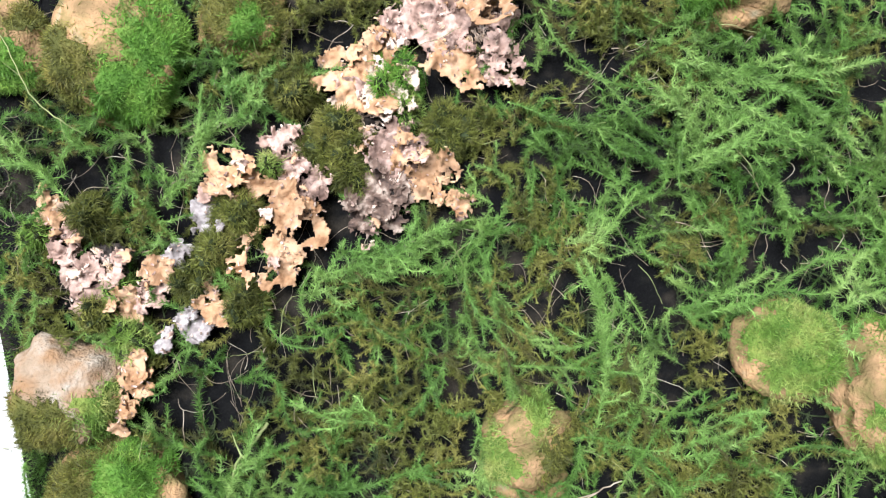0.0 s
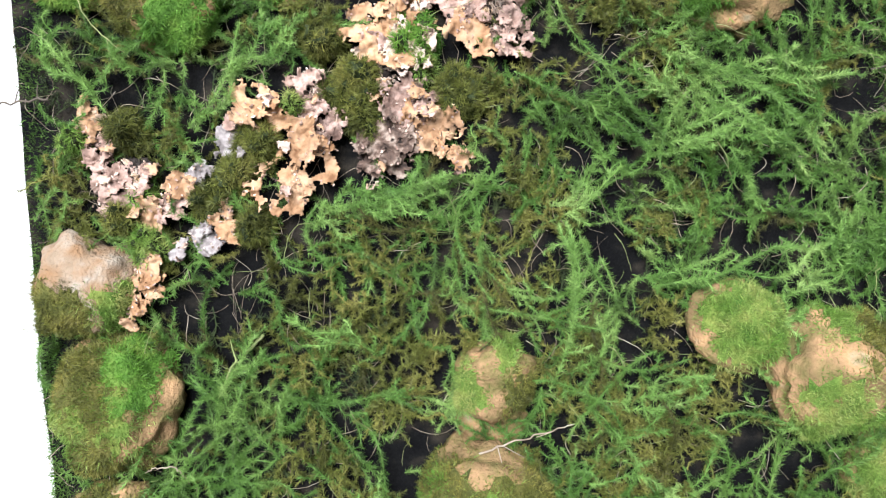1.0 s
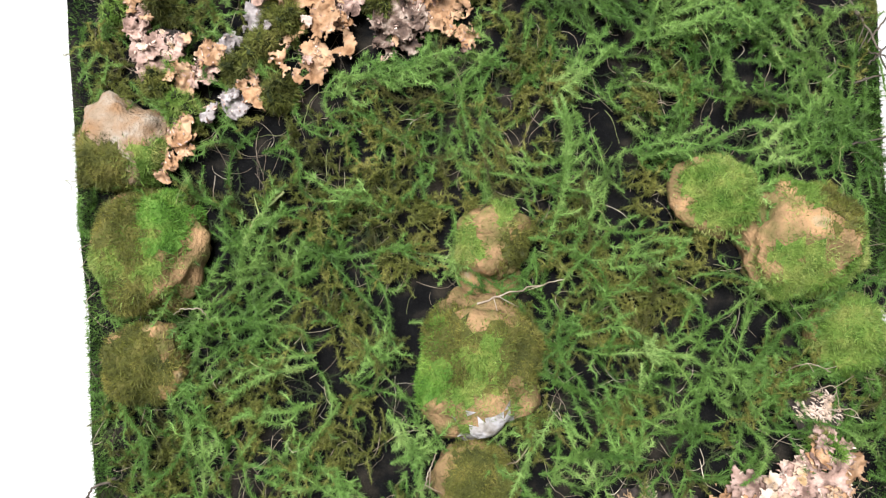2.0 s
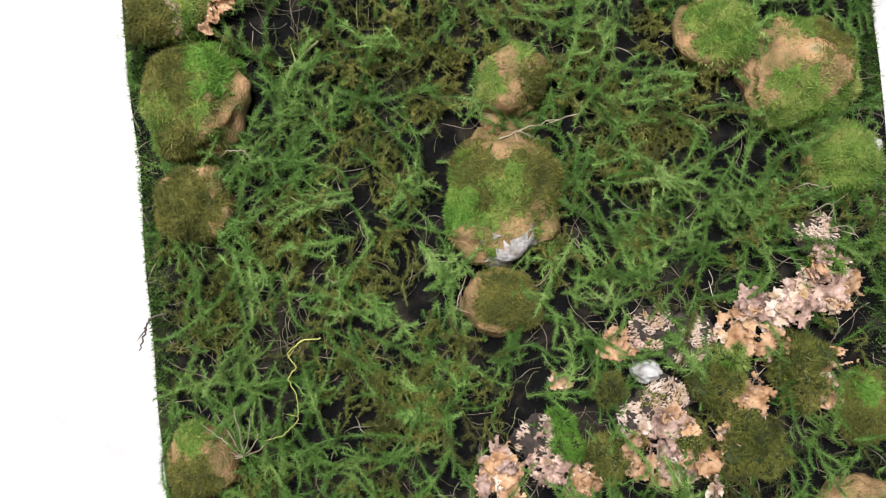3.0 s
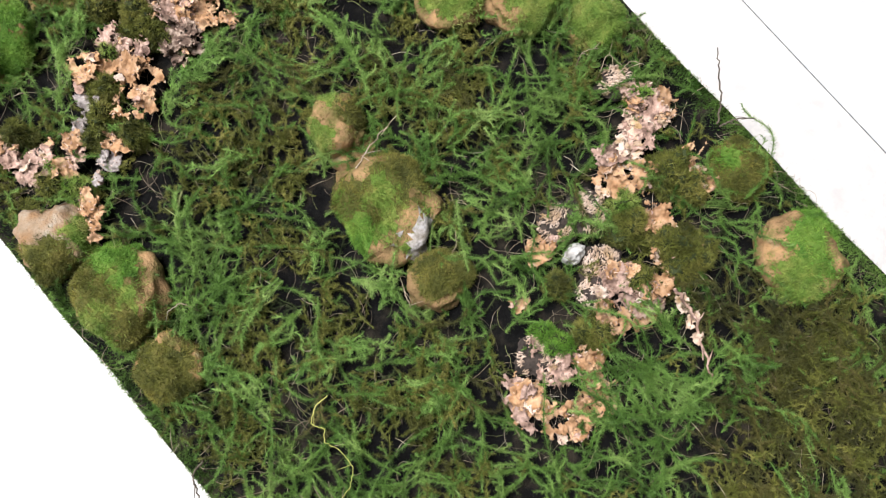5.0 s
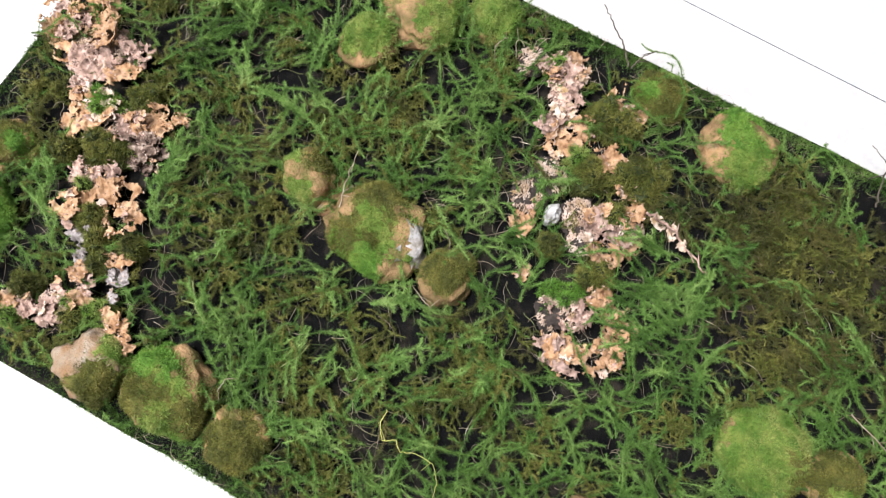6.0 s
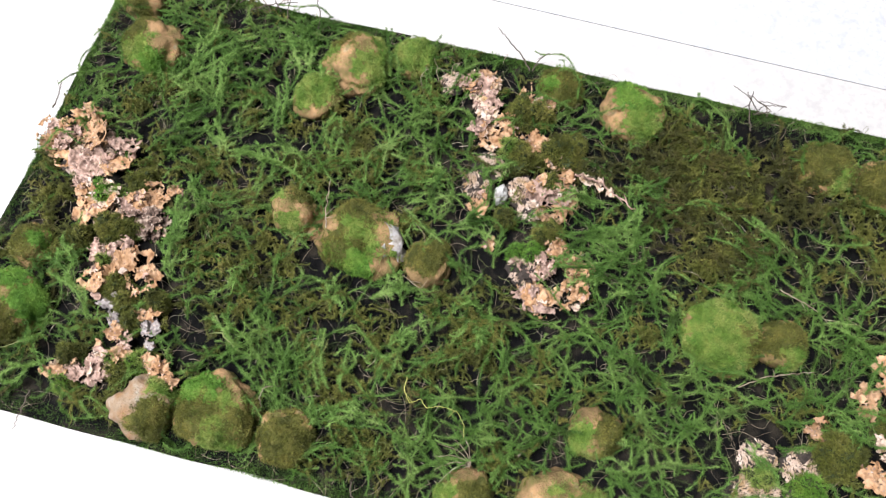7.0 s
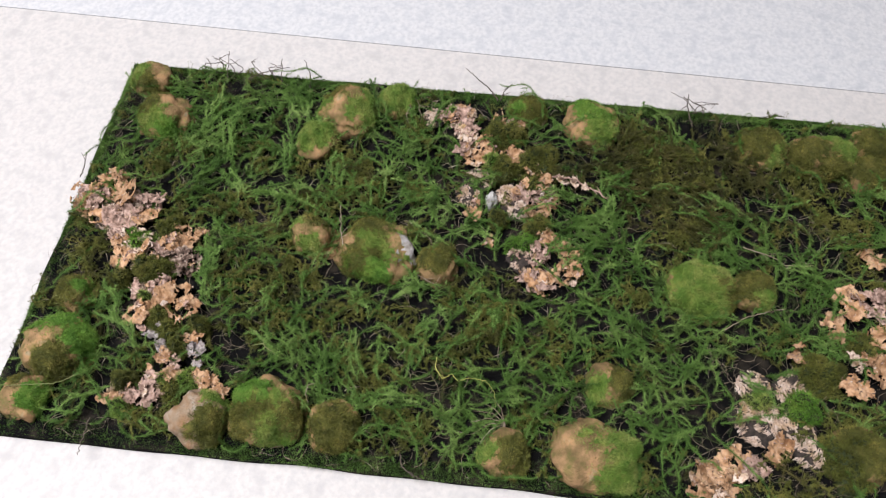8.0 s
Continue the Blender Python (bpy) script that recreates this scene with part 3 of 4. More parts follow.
bark_chip(0.046, 0.208, 0.023, "tan")
bark_chip(0.333, -0.229, 0.016, "pink")
bark_chip(0.348, -0.248, 0.019, "tan")
bark_chip(0.324, -0.254, 0.018, "pink")
bark_chip(0.296, -0.269, 0.020, "pale")
bark_chip(0.281, -0.269, 0.016, "pink")
bark_chip(0.263, -0.292, 0.020, "tan")
bark_chip(0.292, -0.305, 0.013, "tan")
bark_chip(0.343, -0.306, 0.013, "tan")
bark_chip(0.342, -0.335, 0.012, "tan")
bark_chip(0.282, -0.344, 0.014, "tan")
bark_chip(0.167, -0.316, 0.014, "tan")
bark_chip(0.213, -0.377, 0.018, "pink")
bark_chip(0.219, -0.406, 0.017, "pink")
bark_chip(0.189, -0.402, 0.013, "tan")
bark_chip(0.252, -0.395, 0.016, "tan")
bark_chip(0.238, -0.405, 0.013, "tan")
bark_chip(0.118, -0.428, 0.017, "pink")
bark_chip(0.147, -0.427, 0.012, "tan")
bark_chip(0.080, -0.434, 0.022, "tan")
bark_chip(0.075, -0.425, 0.016, "pink")
bark_chip(0.095, -0.462, 0.016, "tan")
bark_chip(0.119, -0.463, 0.016, "tan")
bark_chip(0.143, -0.461, 0.018, "tan")
bark_chip(0.110, -0.479, 0.012, "tan")
bark_chip(0.150, -0.446, 0.010, "tan")
bark_chip(0.305, -0.262, 0.018, "pink")
bark_chip(0.276, -0.283, 0.016, "tan")
bark_chip(0.330, -0.238, 0.015, "tan")
bark_chip(0.220, -0.372, 0.014, "tan")
bark_chip(0.232, -0.412, 0.014, "pink")
bark_chip(0.266, -0.378, 0.010, "pale")
bark_chip(0.295, -0.384, 0.010, "pale")
bark_chip(0.121, -0.352, 0.009, "tan")
bark_chip(0.177, -0.848, 0.023, "tan")
bark_chip(0.181, -0.875, 0.026, "pink")
bark_chip(0.135, -0.833, 0.018, "tan")
bark_chip(0.133, -0.883, 0.021, "tan")
bark_chip(0.090, -0.887, 0.022, "tan")
bark_chip(0.048, -0.862, 0.020, "tan")
bark_chip(0.089, -0.858, 0.012, "pale")
bark_chip(-0.061, -0.771, 0.019, "tan")
bark_chip(-0.114, -0.699, 0.023, "tan")
bark_chip(-0.091, -0.724, 0.021, "tan")
bark_chip(-0.132, -0.691, 0.019, "tan")
bark_chip(-0.127, -0.714, 0.020, "tan")
bark_chip(-0.091, -0.746, 0.016, "pink")
bark_chip(0.074, -0.783, 0.012, "tan")
bark_chip(0.262, -0.881, 0.018, "tan")
chip(0.194, -0.409, 0.015, "tan", 0.008)
chip(0.219, -0.418, 0.014, "tan", 0.008)
chip(0.247, -0.401, 0.013, "tan", 0.008)
chip(0.123, -0.401, 0.015, "pink", 0.008)
chip(0.134, -0.424, 0.014, "pink", 0.008)
chip(0.153, -0.434, 0.012, "tan", 0.008)
chip(0.259, -0.428, 0.009, "pale", 0.012)
chip(0.259, -0.446, 0.008, "pale", 0.014)
chip(0.253, -0.462, 0.006, "pale", 0.014)
scaly_bark(0.323, -0.206, 0.019, "dark")
scaly_bark(0.225, -0.305, 0.022, "grey")
scaly_bark(0.196, -0.301, 0.021, "dark")
scaly_bark(0.212, -0.358, 0.020, "grey")
scaly_bark(0.189, -0.378, 0.016, "grey")
scaly_bark(0.113, -0.404, 0.022, "pink")
scaly_bark(0.016, -0.736, 0.022, "pink")
scaly_bark(0.027, -0.783, 0.022, "pink")
scaly_bark(-0.029, -0.747, 0.032, "pink")
scaly_bark(-0.032, -0.790, 0.028, "pink")
scaly_bark(-0.049, -0.809, 0.021, "dark")
scaly_bark(0.004, 0.175, 0.031, "pink")
scaly_bark(-0.033, 0.057, 0.014, "dark")
scaly_bark(0.016, 0.150, 0.016, "pink")
scaly_bark(-0.049, 0.101, 0.012, "pale")
scaly_bark(-0.099, 0.083, 0.011, "pink")
scaly_bark(-0.217, 0.004, 0.014, "pink")
moss_cushion(-0.060, 0.068, 0.021, "olive")
moss_cushion(0.004, 0.091, 0.019, "olive")
moss_cushion(-0.132, 0.039, 0.017, "olive")
moss_cushion(-0.144, 0.014, 0.016, "olive")
moss_cushion(-0.223, 0.034, 0.016, "olive")
moss_cushion(-0.158, -0.007, 0.016, "olive")
moss_cushion(-0.025, 0.106, 0.012, "lime")
moss_cushion(-0.197, -0.042, 0.016, "lime")
moss_cushion(-0.206, -0.011, 0.010, "lime")
moss_cushion(-0.258, 0.023, 0.011, "lime")
moss_cushion(-0.109, 0.068, 0.009, "lime")
moss_cushion(-0.095, 0.115, 0.016, "olive")
moss_cushion(-0.126, -0.021, 0.016, "olive")
moss_cushion(-0.218, -0.028, 0.014, "olive")
moss_cushion(0.252, -0.338, 0.027, "olive")
moss_cushion(0.319, -0.312, 0.028, "olive")
moss_cushion(0.330, -0.338, 0.018, "olive")
moss_cushion(0.167, -0.413, 0.023, "olive")
moss_cushion(0.277, -0.371, 0.020, "olive")
moss_cushion(0.234, -0.389, 0.016, "olive")
moss_cushion(0.261, -0.318, 0.016, "lime")
moss_cushion(0.133, -0.405, 0.016, "green")
moss_cushion(0.127, -0.386, 0.012, "green")
moss_cushion(0.163, -0.352, 0.015, "olive")
moss_cushion(0.331, -0.229, 0.013, "green")
moss_cushion(0.061, -0.816, 0.034, "olive")
moss_cushion(0.116, -0.867, 0.023, "olive")
moss_cushion(0.005, -0.797, 0.026, "green")
moss_cushion(-0.047, -0.856, 0.039, "olive")
moss_cushion(-0.005, -0.743, 0.017, "lime")
moss_cushion(-0.031, 0.121, 0.021, "green")
moss_cushion(-0.067, 0.083, 0.025, "olive")
moss_cushion(0.291, -0.389, 0.029, "olive")

# ---- loose feather moss all over the panel ----
OLIVE = []


def olive_patch(x, y, r):
    OLIVE.append((x, y, r))


olive_patch(0.038, 0.087, 0.025)
olive_patch(0.053, 0.043, 0.025)
olive_patch(0.060, -0.007, 0.027)
olive_patch(0.172, 0.022, 0.032)
olive_patch(-0.116, -0.043, 0.025)
olive_patch(-0.001, -0.072, 0.027)
olive_patch(-0.080, -0.114, 0.027)
olive_patch(0.110, -0.086, 0.025)
olive_patch(0.220, -0.104, 0.021)
olive_patch(-0.244, 0.098, 0.025)
olive_patch(-0.103, 0.127, 0.025)
olive_patch(-0.089, 0.145, 0.022)
olive_patch(0.111, 0.164, 0.022)
olive_patch(0.274, 0.091, 0.018)
olive_patch(-0.268, 0.000, 0.018)
olive_patch(-0.260, -0.029, 0.014)
olive_patch(0.181, -0.125, 0.021)
olive_patch(-0.034, -0.100, 0.018)
olive_patch(-0.094, -0.117, 0.032)
olive_patch(-0.019, -0.129, 0.027)
olive_patch(0.109, -0.092, 0.027)
olive_patch(0.172, -0.050, 0.023)
olive_patch(0.172, -0.142, 0.027)
olive_patch(0.170, -0.221, 0.032)
olive_patch(-0.055, -0.194, 0.032)
olive_patch(-0.095, -0.296, 0.032)
olive_patch(-0.126, -0.268, 0.027)
olive_patch(0.013, -0.344, 0.036)
olive_patch(-0.109, -0.046, 0.027)
olive_patch(0.162, 0.018, 0.027)
olive_patch(-0.061, -0.089, 0.027)
olive_patch(0.159, -0.176, 0.023)
olive_patch(-0.160, -0.323, 0.034)
olive_patch(0.006, -0.361, 0.029)
olive_patch(-0.126, -0.482, 0.034)
olive_patch(-0.185, -0.290, 0.024)
olive_patch(0.070, -0.383, 0.024)
olive_patch(-0.003, -0.395, 0.029)
olive_patch(0.336, -0.583, 0.070)
olive_patch(0.364, -0.526, 0.053)
olive_patch(0.269, -0.377, 0.043)
olive_patch(0.408, -0.695, 0.053)
olive_patch(-0.077, -0.280, 0.044)
olive_patch(-0.046, -0.047, 0.031)
olive_patch(0.371, -0.792, 0.052)
olive_patch(-0.121, -0.249, 0.036)
olive_patch(0.062, -0.014, 0.049)
olive_patch(-0.025, -0.389, 0.045)
olive_patch(-0.018, -0.464, 0.037)
olive_patch(0.200, -0.595, 0.041)
olive_patch(0.067, -0.779, 0.045)
olive_patch(-0.078, 0.171, 0.047)
olive_patch(-0.238, 0.116, 0.043)
olive_patch(-0.193, 0.028, 0.036)
olive_patch(-0.099, -0.790, 0.055)
olive_patch(0.017, -0.853, 0.043)
olive_patch(0.089, -0.222, 0.040)
olive_patch(0.138, -0.116, 0.042)
olive_patch(0.312, -0.843, 0.050)

OLIVE_A, CHIP_A = np.array(OLIVE), np.array(CHIPS + SCALY)


def free_of_stones(x, y, grow=0.88):
    for sx_, sy_, rx, ry, turn in STONES:
        c, s = math.cos(radians(turn)), math.sin(radians(turn))
        dx, dy = x - sx_, y - sy_
        if ((dx * c + dy * s) / rx) ** 2 + ((dy * c - dx * s) / ry) ** 2 < grow ** 2:
            return False
    return True


def join(batches):
    vs, fs, n = [], [], 0
    for v, f_ in batches:
        vs.append(v)
        fs.append(np.asarray(f_) + n)
        n += len(v)
    return np.concatenate(vs), np.concatenate(fs)


def stems(rng, start, heading, length, bend, lift, z, m=12):
    """Bent stems as an array of points; shoots that run over the board's rim are left out, but for a few."""
    n = len(start)
    s = np.linspace(0, 1, m)
    wob = rng.normal(scale=0.4, size=(n, 1)) * np.sin(s * 7 + rng.uniform(0, 6, (n, 1)))
    ang = heading[:, None] + bend[:, None] * s + wob
    step = length[:, None] / (m - 1)
    px = start[:, :1] + np.cumsum(np.cos(ang) * step, 1) - np.cos(ang[:, :1]) * step
    py = start[:, 1:2] + np.cumsum(np.sin(ang) * step, 1) - np.sin(ang[:, :1]) * step
    pz = z[:, None] + lift[:, None] * np.sin(s * np.pi * 0.8) + 0.003 * np.sin(s * 9 + rng.uniform(0, 6, (n, 1)))
    p = np.stack([px, py, np.maximum(pz, BOARD_TOP + 0.001)], 2)
    u, v = p[..., :2] @ U, p[..., :2] @ V
    spare = np.where(rng.random(n) < 0.06, 0.006, -0.003)
    ok = (u.min(1) > U0 - spare) & (u.max(1) < U1 + spare) & (v.min(1) > V0 - spare) & (v.max(1) < V1 + spare)
    return p[ok], ang[ok]


def feathered(rng, p, reach, k, wide, fwd, thin):
    """Needles all round each stem, and the stem itself as a narrow ribbon."""
    n, m = p.shape[:2]
    q = np.sort(rng.random((n, k)), 1) * (m - 1.001)
    i0 = q.astype(int)
    w = (q - i0)[..., None]
    rows_ = np.arange(n)[:, None]
    base = p[rows_, i0] * (1 - w) + p[rows_, i0 + 1] * w
    tan = unit(p[rows_, i0 + 1] - p[rows_, i0])
    side = unit(np.cross(tan, np.array([0, 0, 1.0])))
    upv = np.cross(side, tan)
    phi = rng.uniform(-0.4, math.pi + 0.4, (n, k))
    way = unit(tan * (fwd + rng.normal(scale=0.25, size=(n, k)))[..., None] + side * np.cos(phi)[..., None] + upv * np.sin(phi)[..., None] * 0.8 + rng.normal(scale=0.38, size=(n, k, 3)))
    prof = 0.5 + 0.5 * np.sin(np.pi * (0.2 + 0.72 * q / (m - 1)))
    ln_ = reach * prof * rng.uniform(0.6, 1.2, (n, k))
    v1, f1 = blades(base.reshape(-1, 3), way.reshape(-1, 3), ln_.ravel(), wide * rng.uniform(0.7, 1.3, n * k), rng)
    sd = unit(np.cross(np.gradient(p, axis=1), np.array([0, 0, 1.0]))) * thin / 2
    v2 = np.stack([p - sd, p + sd], 2).reshape(-1, 3)
    o = (np.arange(n)[:, None] * 2 * m + np.arange(m - 1)[None] * 2).ravel() + len(v1)
    f2 = np.concatenate([np.stack([o, o + 1, o + 3], 1), np.stack([o, o + 3, o + 2], 1)])
    return np.concatenate([v1, v2]), np.concatenate([f1, f2])


def sprigs(seed, start, heading, length, bend, lift, z, reach, per_metre, wide, twigs=5, fwd=0.9, thin=0.0009):
    """Feathered moss shoots: a bent main stem each, with side shoots, and needles round all of them."""
    rng = np.random.default_rng(seed)
    p, ang = stems(rng, start, heading, length, bend, lift, z)
    n, m = p.shape[:2]
    size = float(np.mean(length))
    out = [feathered(rng, p, reach, int(per_metre * size), wide, fwd, thin)]
    if twigs and n:
        at = rng.integers(1, m - 2, (n, twigs))
        rows_ = np.arange(n)[:, None]
        st_ = p[rows_, at].reshape(-1, 3)
        sign = np.where(np.arange(twigs) % 2, 1, -1)[None]
        hd = (ang[rows_, at] + sign * rng.uniform(0.5, 1.1, (n, twigs))).ravel()
        ln_ = (rng.uniform(0.009, 0.026, (n, twigs)) * (1.2 - 0.6 * at / m)).ravel()
        k = len(st_)
        p2, _ = stems(rng, st_[:, :2], hd, ln_, rng.normal(scale=0.5, size=k), rng.uniform(-0.004, 0.005, k), st_[:, 2], 7)
        out.append(feathered(rng, p2, reach * 0.85, int(per_metre * 0.014), wide, fwd, thin * 0.8))
    return join(out)


def scatter(seed, n, keep):
    rng = np.random.default_rng(seed)
    out = []
    while len(out) < n:
        u, v = rng.uniform(U0 + 0.006, U1 - 0.006), rng.uniform(V0 + 0.006, V1 - 0.006)
        x, y = place(u, v)
        if free_of_stones(x, y) and rng.random() < keep(x, y):
            out.append((x, y))
    return np.array(out), rng


BROWN_A = np.array([(0.336, -0.583, 0.07), (0.364, -0.526, 0.06), (0.30, -0.50, 0.045), (0.275, -0.42, 0.03), (0.25, -0.60, 0.05), (0.39, -0.64, 0.05), (0.33, -0.70, 0.05)])


def in_brown(x, y):
    return (np.hypot(BROWN_A[:, 0] - x, BROWN_A[:, 1] - y) / BROWN_A[:, 2]).min() + 0.5 * wave(x, y, 40, 6) < 0.9


def in_olive(x, y):
    e_ = np.hypot(OLIVE_A[:, 0] - x, OLIVE_A[:, 1] - y) / OLIVE_A[:, 2]
    return e_.min() + 0.55 * wave(x, y, 45, 4) < 0.8 or wave(x, y, 14, 9) > 0.42


def on_bark(x, y):
    return (np.hypot(CHIP_A[:, 0] - x, CHIP_A[:, 1] - y) / CHIP_A[:, 2]).min() < 0.95


def near_bark(x, y):
    return (np.hypot(CHIP_A[:, 0] - x, CHIP_A[:, 1] - y) - CHIP_A[:, 2]).min() < 0.007


def cover(x, y):
    """How thick the loose moss lies: gaps let the black felt show."""
    return min(1.0, max(0.015, 0.48 + 2.2 * wave(x, y, 32, 2) + 1.6 * wave(x, y, 75, 7)))


def flow(pts):
    return np.array([2.2 + 2.6 * wave(x, y, 5, 11) + 1.5 * wave(x, y, 16, 13) for x, y in pts])


def loose(seed, n, keep, size, reach, per_metre, wide, spread, z, lift, twigs):
    pts, rng = scatter(seed, n, keep)
    head = flow(pts) + rng.normal(scale=spread, size=n) + np.where(rng.random(n) < 0.5, math.pi, 0)
    return sprigs(seed, pts, head, rng.uniform(*size, n), rng.normal(scale=1.2, size=n), rng.uniform(*lift, n), BOARD_TOP + rng.uniform(*z, n), reach, per_metre, wide, twigs)


def moss(name, label, mat, batches):
    v, f_ = join(batches)
    return tagged(new(name, mesh_of(name, v, f_, mat)), label, "moss", kind="stuff")


moss("dark_under_moss", "dark thin moss lying close to the board", MOSS["under"], [
    loose(21, 600, lambda x, y: 0.15 if near_bark(x, y) else 1.1 - cover(x, y), (0.02, 0.05), 0.0060, 1700, 0.0006, 1.4, (0.0, 0.004), (0.0, 0.003), 2)])
moss("green_feather_moss", "loose shoots of green feather moss spread over the panel", MOSS["green"], [
    loose(22, 960, lambda x, y: 0 if in_olive(x, y) else 0.02 if near_bark(x, y) else 0.1 if in_brown(x, y) else cover(x, y), (0.05, 0.10), 0.0058, 7600, 0.00042, 0.7, (0.000, 0.016), (-0.002, 0.010), 2),
    loose(25, 360, lambda x, y: 0 if near_bark(x, y) else 0.06 if in_olive(x, y) or in_brown(x, y) else cover(x, y), (0.06, 0.11), 0.0056, 8200, 0.00042, 0.7, (0.012, 0.024), (-0.006, 0.012), 3)])
moss("brown_feather_moss", "loose shoots of dark brownish-olive feather moss", MOSS["brown"], [
    loose(26, 210, lambda x, y: 0 if near_bark(x, y) else min(1, cover(x, y) + 0.2) if in_brown(x, y) else 0.012, (0.05, 0.09), 0.0060, 7000, 0.00042, 0.6, (0.002, 0.020), (-0.004, 0.010), 3)])
moss("olive_moss", "patches of short olive-brown moss spread over the panel", MOSS["olive"], [
    loose(23, 1350, lambda x, y: (0.10 if near_bark(x, y) else min(1, cover(x, y) + 0.15)) if in_olive(x, y) else 0.02, (0.010, 0.024), 0.0050, 7600, 0.00052, 1.5, (0.000, 0.014), (0.002, 0.014), 2)])

STRANDS = []


def strand(x, y, x2, y2, bend=0.3, bundle=3, reach=0.0066):
    """A long trailing shoot from one place to another, with a few beside it."""
    rng = np.random.default_rng(500 + len(STRANDS))
    long_ = math.hypot(x2 - x, y2 - y)
    h_ = math.atan2(y2 - y, x2 - x)
    n = max(2, bundle - 1)
    st_ = np.array([x, y]) + rng.normal(scale=0.007, size=(n, 2))
    STRANDS.append(sprigs(500 + len(STRANDS), st_, np.full(n, h_ - bend / 2) + rng.normal(scale=0.08, size=n), long_ * rng.uniform(0.8, 1.1, n), np.full(n, bend), rng.uniform(0.006, 0.012, n),
                          BOARD_TOP + rng.uniform(0.012, 0.018, n), reach, 7600, 0.00042, 3))


strand(0.132, 0.144, 0.267, 0.075, -0.3, 5)
strand(0.196, 0.126, 0.279, 0.129, 0.2, 3)
strand(0.142, 0.075, 0.221, 0.119, 0.3, 4)
strand(0.073, 0.018, 0.124, 0.061, 0.4, 4)
strand(0.144, -0.023, 0.202, 0.000, 0.3, 3)
strand(0.202, 0.000, 0.280, 0.032, 0.4, 3)
strand(0.098, -0.057, 0.081, 0.014, 0.3, 4)
strand(-0.080, -0.014, -0.030, -0.007, -0.3, 5)
strand(-0.163, 0.086, -0.109, 0.137, 0.3, 4)
strand(-0.058, 0.000, 0.006, 0.022, 0.3, 5)
strand(-0.030, -0.092, -0.087, -0.078, 0.4, 3)
strand(0.212, -0.050, 0.279, -0.021, 0.3, 3)
strand(0.137, -0.113, 0.201, -0.092, 0.3, 4)
strand(0.195, 0.072, 0.220, 0.029, -0.3, 3)
strand(0.237, -0.028, 0.276, 0.000, 0.3, 3)
strand(-0.173, 0.050, -0.141, 0.119, 0.3, 3)
strand(-0.138, -0.151, -0.114, -0.094, -0.4, 3)
strand(-0.042, -0.215, -0.009, -0.192, 0.3, 4)
strand(0.134, -0.175, 0.207, -0.174, -0.3, 3)
strand(0.269, -0.187, 0.333, -0.155, 0.2, 3)
strand(-0.010, -0.246, 0.022, -0.278, 0.2, 4)
strand(-0.038, -0.305, -0.007, -0.328, -0.5, 4)
strand(0.119, -0.228, 0.112, -0.301, 0.3, 3)
rs = np.random.default_rng(77)
for _ in range(70):                         # more trailing shoots, with the lie of the moss
    su, sv = rs.uniform(U0 + 0.05, U1 - 0.05), rs.uniform(V0 + 0.05, V1 - 0.05)
    px_, py_ = place(su, sv)
    if in_olive(px_, py_) or in_brown(px_, py_) or on_bark(px_, py_) or not free_of_stones(px_, py_, 1.3):
        continue
    hh, ll = flow([(px_, py_)])[0] + rs.normal(scale=0.5), rs.uniform(0.05, 0.09)
    strand(px_, py_, px_ + math.cos(hh) * ll, py_ + math.sin(hh) * ll, rs.normal(scale=0.5), 2)
moss("bright_trailing_moss", "long trailing shoots of bright green feather moss", MOSS["bright"], STRANDS)


# ---- short moss along the rim of the board ----
def rim_moss(seed, n):
    rng = np.random.default_rng(seed)
    pts = []
    while len(pts) < n:
        if rng.random() < 0.85:
            d_ = abs(rng.normal(scale=0.011)) + 0.0005
            u, v = (U1 - d_ if rng.random() < 0.5 else U0 + d_), rng.uniform(V0, V1)
        else:
            u, v = rng.uniform(U0, U1), V0 + abs(rng.normal(scale=0.008))
        x, y = place(u, v)
        if wave(x, y, 12, 21) > (-0.3 if u > 0 else max(-0.5, min(0.12, 0.8 + y * 4.5)) + 0.35 * rng.normal()) and free_of_stones(x, y, 0.9):
            pts.append((x, y, BOARD_TOP - 0.001))
    pts = np.array(pts)
    way = rng.normal(scale=0.5, size=(n, 3)) + np.array([0, 0, 1.0])
    u_ = pts[:, :2] @ U
    lip = np.where(u_ < U0 + 0.005, -0.7, np.where(u_ > U1 - 0.008, -0.3, 0.0)) * rng.random(n)   # the outermost shoots hang over the rim
    way[:, :2] += lip[:, None] * U
    way[:, 2] -= np.where(u_ < U0 + 0.005, 0.7, 0.0) * rng.random(n)
    way = unit(way)
    return blades(pts, way, rng.uniform(0.003, 0.007, n), rng.uniform(0.0006, 0.0011, n), rng)


moss("rim_moss", "short dense green moss along the board's rim", MOSS["green"], [rim_moss(61, 85000)])

# ---- dry roots, stems and twigs ----
def thread(rng, x, y, long_, bend, z, radius, sides=3):
    n = 9
    hh = rng.uniform(0, 6.28)
    pts = []
    for _ in range(n):
        pts.append((x, y, max(BOARD_TOP + radius, z + 0.004 * math.sin(len(pts) + hh))))
        hh += bend / n + rng.normal(scale=0.18)
        nx, ny = x + math.cos(hh) * long_ / n, y + math.sin(hh) * long_ / n
        u, v = np.array([nx, ny]) @ U, np.array([nx, ny]) @ V
        if not (U0 < u < U1 and V0 < v < V1):
            hh += math.pi * 0.6
            nx, ny = x + math.cos(hh) * long_ / n, y + math.sin(hh) * long_ / n
        x, y = nx, ny
    return tube(pts, radius, sides)


